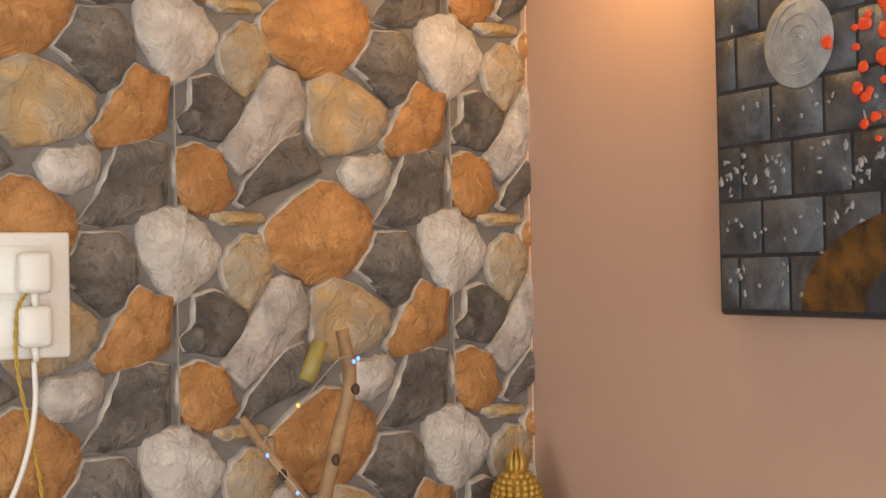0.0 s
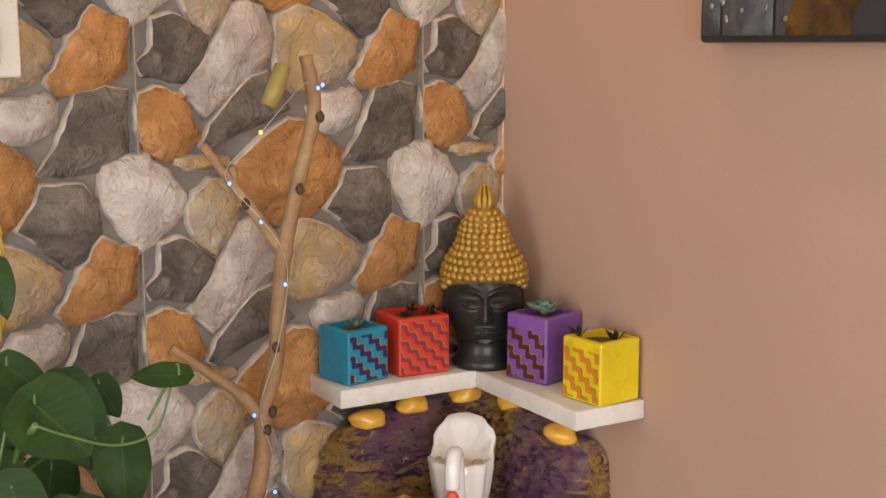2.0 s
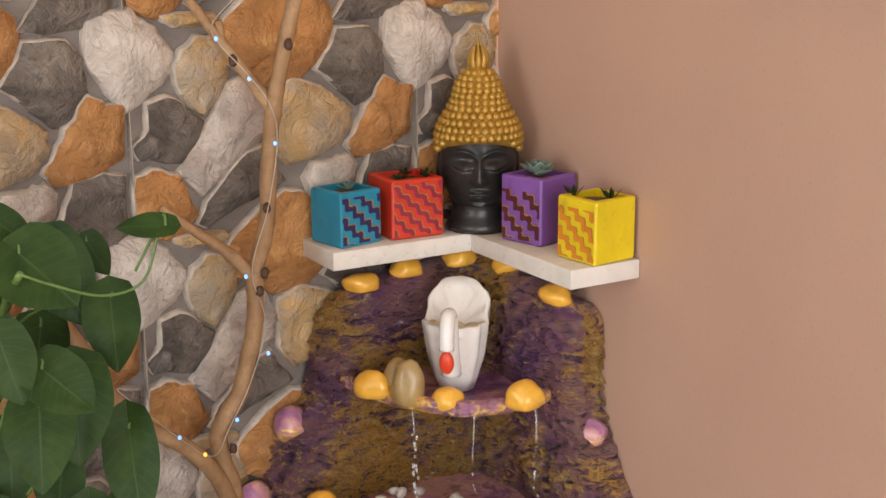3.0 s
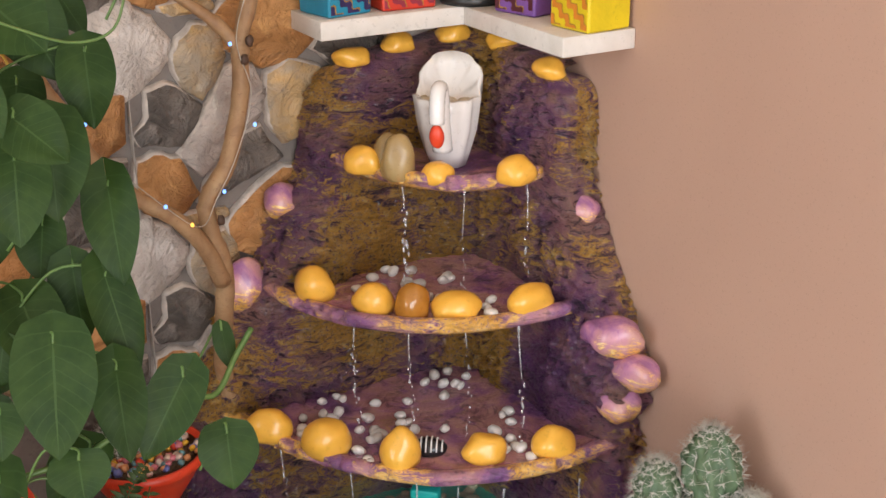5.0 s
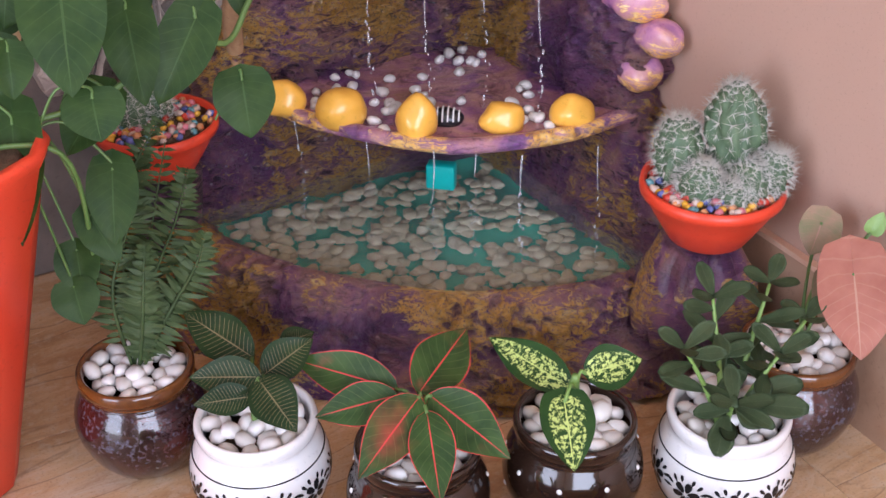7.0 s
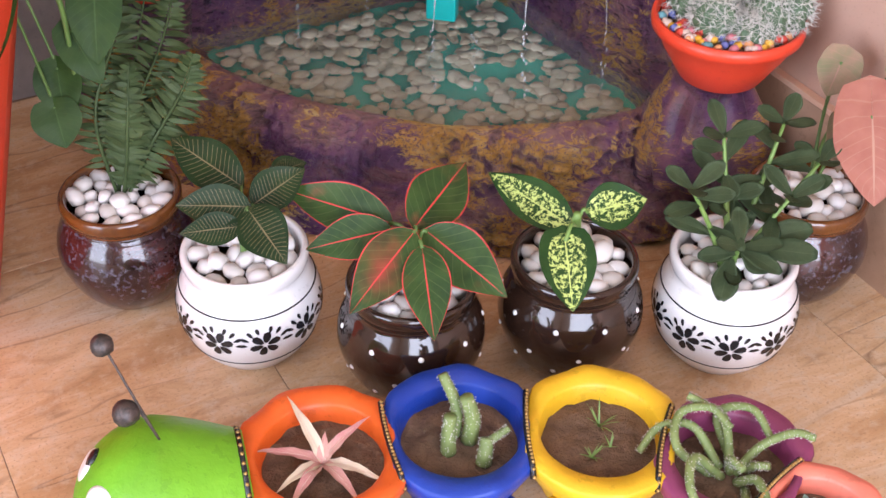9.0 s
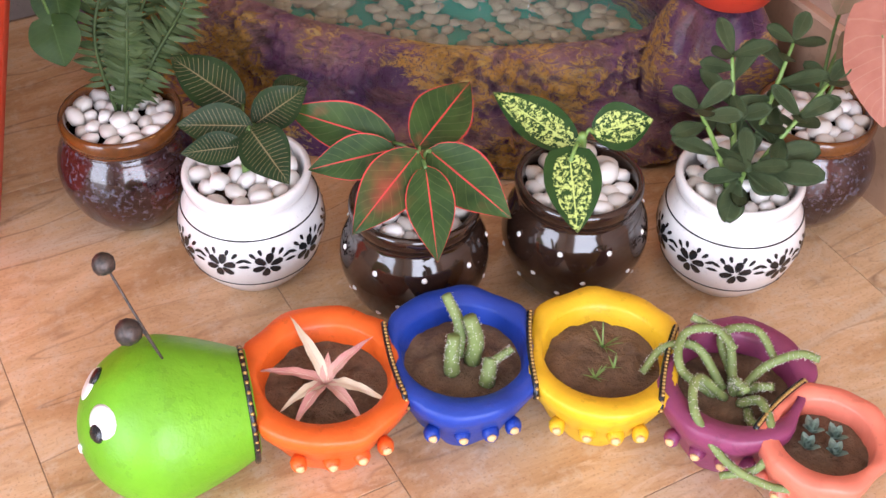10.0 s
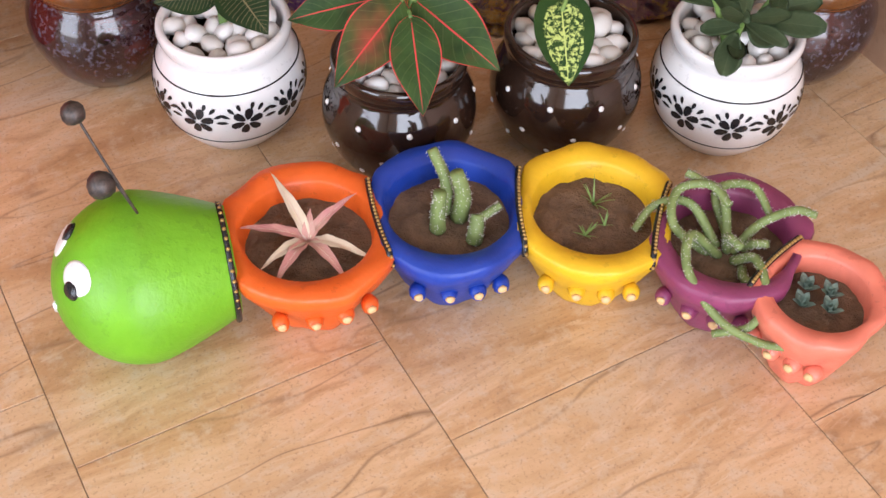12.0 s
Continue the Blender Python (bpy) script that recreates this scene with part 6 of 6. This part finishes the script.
for k, d in enumerate((Vector((-0.755, -0.24, 0.61)).normalized(), Vector((-0.7, 0.42, 0.58)).normalized())):
    m, _ = frame_at((0, 0, 0), d.cross(Vector((0, 0, 1))).normalized(), d)
    for nm, r, h, mt, lb, sx in (("eye_outline", 0.0205, 0.0835, M_INK, "black eye outline", 0), ("eye", 0.019, 0.0845, M_DOT, "white painted eye", 0), ("pupil", 0.0105, 0.0852, M_INK, "dark oval pupil", -0.0115)):
        e = lathe([(0, -0.004), (r, -0.004), (r * 0.7, 0.0), (0, 0.0012)], 28)
        part(nm, e, mt, head, lb, m @ pose(sx if k == 0 else -sx, 0, h) @ Matrix.Diagonal((1, 1.12, 1, 1)))
sm = bmesh.new()
tube([(Vector((-0.95, 0.3, -0.3 + 0.5 * t * t)) + Vector((-0.1, -0.35, 0)) * t).normalized() * 0.085 for t in np.linspace(-0.7, 0.9, 14)], 0.0028, 6, sm)
part("mouth", sm, M_DOT, head, "white painted smile")
for top, ball, r in (((-0.925, -0.842, 0.262), (-0.925, -0.842, 0.258), 0.0105), ((-0.923, -0.868, 0.205), (-0.922, -0.872, 0.2), 0.0125)):
    w = part("antenna", tube(curve([(-0.9, -0.884, 0.166), (-0.912, -0.87, 0.2 if r > 0.011 else 0.212), Vector(top)], 8), 0.0012, 6), M_WIRE, cater, "bent iron wire antenna")
    part("antenna_ball", blob(r, r, r, 3, 0.12, 1.6, 2), M_WIRE, w, "dark round antenna bead", pose(*ball))


# plants in the caterpillar
def at_seg(i, dx, dy, z):
    return MS[i] @ Vector((dx, dy, z if i != 3 else 0.08 + (z - 0.08) * 0.7))


brom = thing("earth_star", (0, 0, 0), "pink and cream striped bromeliad with wavy narrow leaves", "plant")
c = at_seg(0, 0.0, 0.0, 0.084)
for k, (a, ln, el) in enumerate(((93, 0.064, 48), (16, 0.052, 48), (149, 0.06, 36), (196, 0.05, 30), (216, 0.058, 26), (-82, 0.058, 28), (-55, 0.062, 32), (60, 0.025, 65))):
    d = Vector((math.cos(radians(a)) * math.cos(radians(el)), math.sin(radians(a)) * math.cos(radians(el)), math.sin(radians(el)) + 0.25))
    add_leaf(brom, L_CRYPT if k % 3 else L_CREAM, c, c + d * ln * 0.85, (0, 0.01, 1), 0.0125, "lance", 0.7, 0.5, seed=k, ripple=0.018, nl=14)


def bristled(parent, pts, r, name="stem"):
    cc = curve(pts, 7)
    part(name, tube(cc, [r * (1 - 0.25 * i / len(cc)) for i in range(len(cc))], 9), M_RAT, parent)
    sp = bmesh.new()
    for i, p in enumerate(cc[:-1]):
        d = (cc[i + 1] - p).normalized()
        for q in range(9):
            o = Vector((rng.gauss(0, 1), rng.gauss(0, 1), rng.gauss(0, 1)))
            o = (o - d * o.dot(d)).normalized()
            b = p + (cc[i + 1] - p) * rng.random() + o * r * 0.9
            t = d.cross(o) * 0.0005
            vs = [sp.verts.new(b + t), sp.verts.new(b - t), sp.verts.new(b + d * 0.0007), sp.verts.new(b + o * 0.0016)]
            for f3 in ((0, 1, 3), (1, 2, 3), (2, 0, 3)):
                sp.faces.new([vs[j] for j in f3])
    tagged(part("bristle_coat", sp, M_SPINE, parent, "short pale bristles"), kind="stuff")


opun = thing("opuntia", (0, 0, 0), "small jointed green cactus with pale bristles", "cactus")
for k, (p0, p1, p2, w, t) in enumerate((((-0.012, -0.01, 0.08), (-0.012, -0.008, 0.105), (-0.01, -0.004, 0.125), 0.011, 0), ((-0.004, 0.008, 0.085), (-0.002, 0.014, 0.12), (-0.014, 0.03, 0.148), 0.009, 0), ((0.01, 0.002, 0.082), (0.012, 0.0, 0.115), (0.006, 0.005, 0.14), 0.012, 0), ((0.02, -0.028, 0.08), (0.022, -0.025, 0.095), (0.024, -0.018, 0.105), 0.011, 0), ((0.024, -0.02, 0.1), (0.036, -0.016, 0.106), (0.046, -0.012, 0.11), 0.006, 0))):
    bristled(opun, [at_seg(1, *p0), at_seg(1, *p1), at_seg(1, *p2)], w * 0.75, "joint")
weed = thing("seedling", (0, 0, 0), "sparse thin green seedlings in the yellow segment", "plant")
for q, (cx, cy, n, h) in enumerate(((0.0, 0.022, 14, 0.034), (-0.006, -0.02, 10, 0.02), (0.012, -0.004, 5, 0.016))):
    for k in range(n):
        a = rng.uniform(0, 6.28)
        b = at_seg(2, cx, cy, 0.081)
        d = Vector((math.cos(a) * 0.5, math.sin(a) * 0.5, rng.uniform(0.25, 1))).normalized()
        add_leaf(weed, M_GSTEM, b, b + d * h * rng.uniform(0.6, 1), (0.01, 0, 1), 0.0022, "strap", 0.2, 0.1, seed=k, nl=5)
rat = thing("rat_tail_cactus", (0, 0, 0), "trailing rat-tail cactus with fuzzy green stems", "cactus")


def trail(*way):
    bristled(rat, [at_seg(3, *q) for q in way], 0.0048)


trail((0, 0, 0.08), (-0.02, 0.03, 0.13), (-0.045, 0.03, 0.145), (-0.06, 0.03, 0.15))
trail((0.005, 0.0, 0.08), (0.02, 0.02, 0.12), (0.045, 0.035, 0.145), (0.065, 0.035, 0.15))
trail((-0.01, 0, 0.08), (-0.045, 0.01, 0.125), (-0.075, 0.0, 0.115), (-0.085, -0.025, 0.09))
trail((-0.005, -0.01, 0.08), (-0.03, -0.03, 0.13), (-0.02, -0.065, 0.12), (0.02, -0.085, 0.085), (0.06, -0.085, 0.07), (0.09, -0.08, 0.075))
trail((0, 0.01, 0.08), (-0.03, 0.04, 0.12), (0.0, 0.05, 0.14), (0.03, 0.03, 0.12))
trail((0.01, -0.01, 0.08), (0.03, -0.02, 0.115), (0.05, -0.05, 0.11), (0.05, -0.075, 0.08), (0.02, -0.09, 0.06))
trail((0.0, 0.0, 0.08), (0.0, -0.01, 0.12), (0.015, -0.02, 0.125))
trail((0.012, 0.01, 0.08), (0.022, 0.0, 0.11), (0.035, 0.0, 0.12))
trail((-0.015, -0.012, 0.08), (-0.05, -0.02, 0.12), (-0.06, 0.01, 0.14), (-0.035, 0.025, 0.15), (-0.01, 0.015, 0.14))
trail((0.02, -0.015, 0.08), (0.03, -0.04, 0.1), (0.055, -0.045, 0.105))
for k, (dx, dy) in enumerate(((-0.018, 0.008), (0.002, 0.016), (-0.01, -0.012), (0.012, 0.0))):
    ob = rosette("succulent", tuple(at_seg(4, dx, dy, 0.085)), 0.016, 12, M_SUCC, "tiny pale blue-green rosette in the coral segment", 40, 0.3)

# ---- floor tiles ----
TW, TL = 0.304, 0.61
tile_me = mesh_of("floor_tile", box(0.0005, 0.0005, -0.008, TW - 0.0005, TL - 0.0005, 0.0, 0.0005, 1), M_FLOOR, False)
for cidx in range(-9, 3):
    x = -0.718 + cidx * TW
    shift = {0: -1.12, -1: -0.99, 1: -1.26, 2: -0.95}.get(cidx, -1.1 + 0.2 * (cidx % 3))
    for r in range(-5, 3):
        y = shift + r * TL
        x0, x1, y0, y1 = max(x, -3.2), min(x + TW, -0.0005), max(y, -3.4), min(y + TL, 0.0)
        if x1 - x0 < 0.01 or y1 - y0 < 0.01:
            continue
        whole = x1 - x0 > TW - 1e-4 and y1 - y0 > TL - 1e-4
        me = tile_me if whole else mesh_of("floor_tile", box(0.0005, 0.0005, -0.008, x1 - x0 - 0.0005, y1 - y0 - 0.0005, 0.0, 0.0005, 1), M_FLOOR, False)
        put("floor_tile", me, floor_ob, "", pose(x0, y0, 0))

# ---- stone cladding ----
CLAD = dict(W=0.443, V=0.3075, x=-0.590, z=1.470)


def clad_stone(name, mat, outline, seed):
    """A stone in centimetres from its tile's corner: bevel above and to the left coloured pale as the print's
    highlight, faintly domed face.
    """
    pts = []
    n = len(outline)
    for i in range(n):
        p, q = Vector((*outline[i], 0)), Vector((*outline[(i + 1) % n], 0))
        for k in range(3):
            w = p.lerp(q, k / 3)
            jit = noise.noise_vector((w.x * 0.9 + seed, w.y * 0.9, seed)) * (0.5 if k else 0.25)
            pts.append(Vector((w.x + jit.x, w.y + jit.y, 0)))
    c = sum(pts, Vector()) / len(pts)
    pts = [p + (p - c).normalized() * 0.5 for p in pts]
    bm = bmesh.new()
    rings = []
    for inset, y in ((0.0, 0.003), (0.15, -0.003), (0.7, -0.0105), (2.4, -0.0145)):
        ring = []
        for p in pts:
            d = c - p
            s = 1.0
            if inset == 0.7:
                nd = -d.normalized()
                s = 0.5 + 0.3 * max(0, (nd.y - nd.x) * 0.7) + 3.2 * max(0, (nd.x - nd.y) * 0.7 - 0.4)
            t = p + d.normalized() * min(inset * s, d.length * 0.6)
            dome = 0.006 * noise.noise((t.x * 0.5 + seed, t.y * 0.5, 1)) if inset > 0.7 else 0
            ring.append(bm.verts.new((t.x / 100, y + dome, t.y / 100)))
        rings.append(ring)
    m = len(pts)
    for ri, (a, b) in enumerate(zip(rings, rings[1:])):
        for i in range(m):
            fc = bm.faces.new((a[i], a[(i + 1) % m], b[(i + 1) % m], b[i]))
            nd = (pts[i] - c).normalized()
            # highlight colour goes only on bevel faces towards the upper left
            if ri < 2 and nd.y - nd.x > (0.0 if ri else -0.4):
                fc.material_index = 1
    top = bm.verts.new((c.x / 100, -0.0148, c.y / 100))
    for i in range(m):
        bm.faces.new((rings[-1][i], rings[-1][(i + 1) % m], top))
    bmesh.ops.recalc_face_normals(bm, faces=bm.faces[:])
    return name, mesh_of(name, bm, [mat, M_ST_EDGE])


STONES = []
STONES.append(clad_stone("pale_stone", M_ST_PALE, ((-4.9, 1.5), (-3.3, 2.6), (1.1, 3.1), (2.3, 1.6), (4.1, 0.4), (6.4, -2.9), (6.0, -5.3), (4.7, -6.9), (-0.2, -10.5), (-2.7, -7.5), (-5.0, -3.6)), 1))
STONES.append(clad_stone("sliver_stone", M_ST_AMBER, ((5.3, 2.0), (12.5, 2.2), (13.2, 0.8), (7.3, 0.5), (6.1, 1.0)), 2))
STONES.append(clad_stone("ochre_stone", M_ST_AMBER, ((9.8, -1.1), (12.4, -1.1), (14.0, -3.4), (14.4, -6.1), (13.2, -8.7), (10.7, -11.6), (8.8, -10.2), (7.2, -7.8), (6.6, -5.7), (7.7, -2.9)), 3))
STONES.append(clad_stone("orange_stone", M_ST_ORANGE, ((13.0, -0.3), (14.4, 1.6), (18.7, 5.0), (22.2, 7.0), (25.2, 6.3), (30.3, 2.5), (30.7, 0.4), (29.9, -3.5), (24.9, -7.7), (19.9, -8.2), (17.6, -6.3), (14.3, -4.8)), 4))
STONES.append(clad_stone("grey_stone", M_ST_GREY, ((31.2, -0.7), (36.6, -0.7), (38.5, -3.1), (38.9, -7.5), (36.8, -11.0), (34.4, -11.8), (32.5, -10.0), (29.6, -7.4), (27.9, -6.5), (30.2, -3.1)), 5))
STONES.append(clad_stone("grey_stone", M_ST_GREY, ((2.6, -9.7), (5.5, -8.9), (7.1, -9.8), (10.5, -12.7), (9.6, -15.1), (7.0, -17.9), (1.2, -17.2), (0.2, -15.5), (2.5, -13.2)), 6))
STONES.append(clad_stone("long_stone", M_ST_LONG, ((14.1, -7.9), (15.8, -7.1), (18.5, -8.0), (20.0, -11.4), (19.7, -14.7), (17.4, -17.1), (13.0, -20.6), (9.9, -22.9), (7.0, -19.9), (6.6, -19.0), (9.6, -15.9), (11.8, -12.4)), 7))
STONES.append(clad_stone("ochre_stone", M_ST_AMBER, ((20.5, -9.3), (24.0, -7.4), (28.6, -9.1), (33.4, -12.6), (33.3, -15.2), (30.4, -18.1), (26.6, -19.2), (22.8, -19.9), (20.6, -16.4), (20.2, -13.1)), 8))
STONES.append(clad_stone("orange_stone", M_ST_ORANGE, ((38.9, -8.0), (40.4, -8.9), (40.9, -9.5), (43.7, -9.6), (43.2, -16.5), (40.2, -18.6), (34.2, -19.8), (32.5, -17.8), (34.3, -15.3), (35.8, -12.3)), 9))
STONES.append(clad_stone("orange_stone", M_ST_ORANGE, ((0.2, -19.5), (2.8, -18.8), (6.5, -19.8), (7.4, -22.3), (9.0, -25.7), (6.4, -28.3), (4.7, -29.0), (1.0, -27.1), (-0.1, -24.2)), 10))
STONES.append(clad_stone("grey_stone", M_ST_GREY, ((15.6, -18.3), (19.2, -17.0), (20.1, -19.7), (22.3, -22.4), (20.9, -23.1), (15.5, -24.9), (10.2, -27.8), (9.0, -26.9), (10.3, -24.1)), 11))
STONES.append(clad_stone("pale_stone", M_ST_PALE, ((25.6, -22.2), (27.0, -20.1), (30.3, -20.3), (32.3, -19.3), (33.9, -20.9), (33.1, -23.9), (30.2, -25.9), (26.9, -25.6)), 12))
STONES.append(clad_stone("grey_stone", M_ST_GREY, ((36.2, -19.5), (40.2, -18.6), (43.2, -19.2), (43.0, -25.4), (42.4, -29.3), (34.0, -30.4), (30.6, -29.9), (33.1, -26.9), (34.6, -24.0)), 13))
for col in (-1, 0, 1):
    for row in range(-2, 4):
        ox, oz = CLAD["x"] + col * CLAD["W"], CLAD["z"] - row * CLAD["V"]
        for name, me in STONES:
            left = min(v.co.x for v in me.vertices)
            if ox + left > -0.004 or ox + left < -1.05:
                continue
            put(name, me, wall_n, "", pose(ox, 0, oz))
M_JOINT = stained("pale_tile_joint", (0.3, 0.26, 0.22), (0.38, 0.33, 0.28), 40, 0.8, 0.2, 150)
for col in (-1, 0, 1):
    x = CLAD["x"] + col * CLAD["W"]
    put("tile_joint", mesh_of("tile_joint", box(x - 0.0006, -0.011, 0.02, x + 0.0006, 0.0045, 2.1), M_JOINT, False), wall_n)
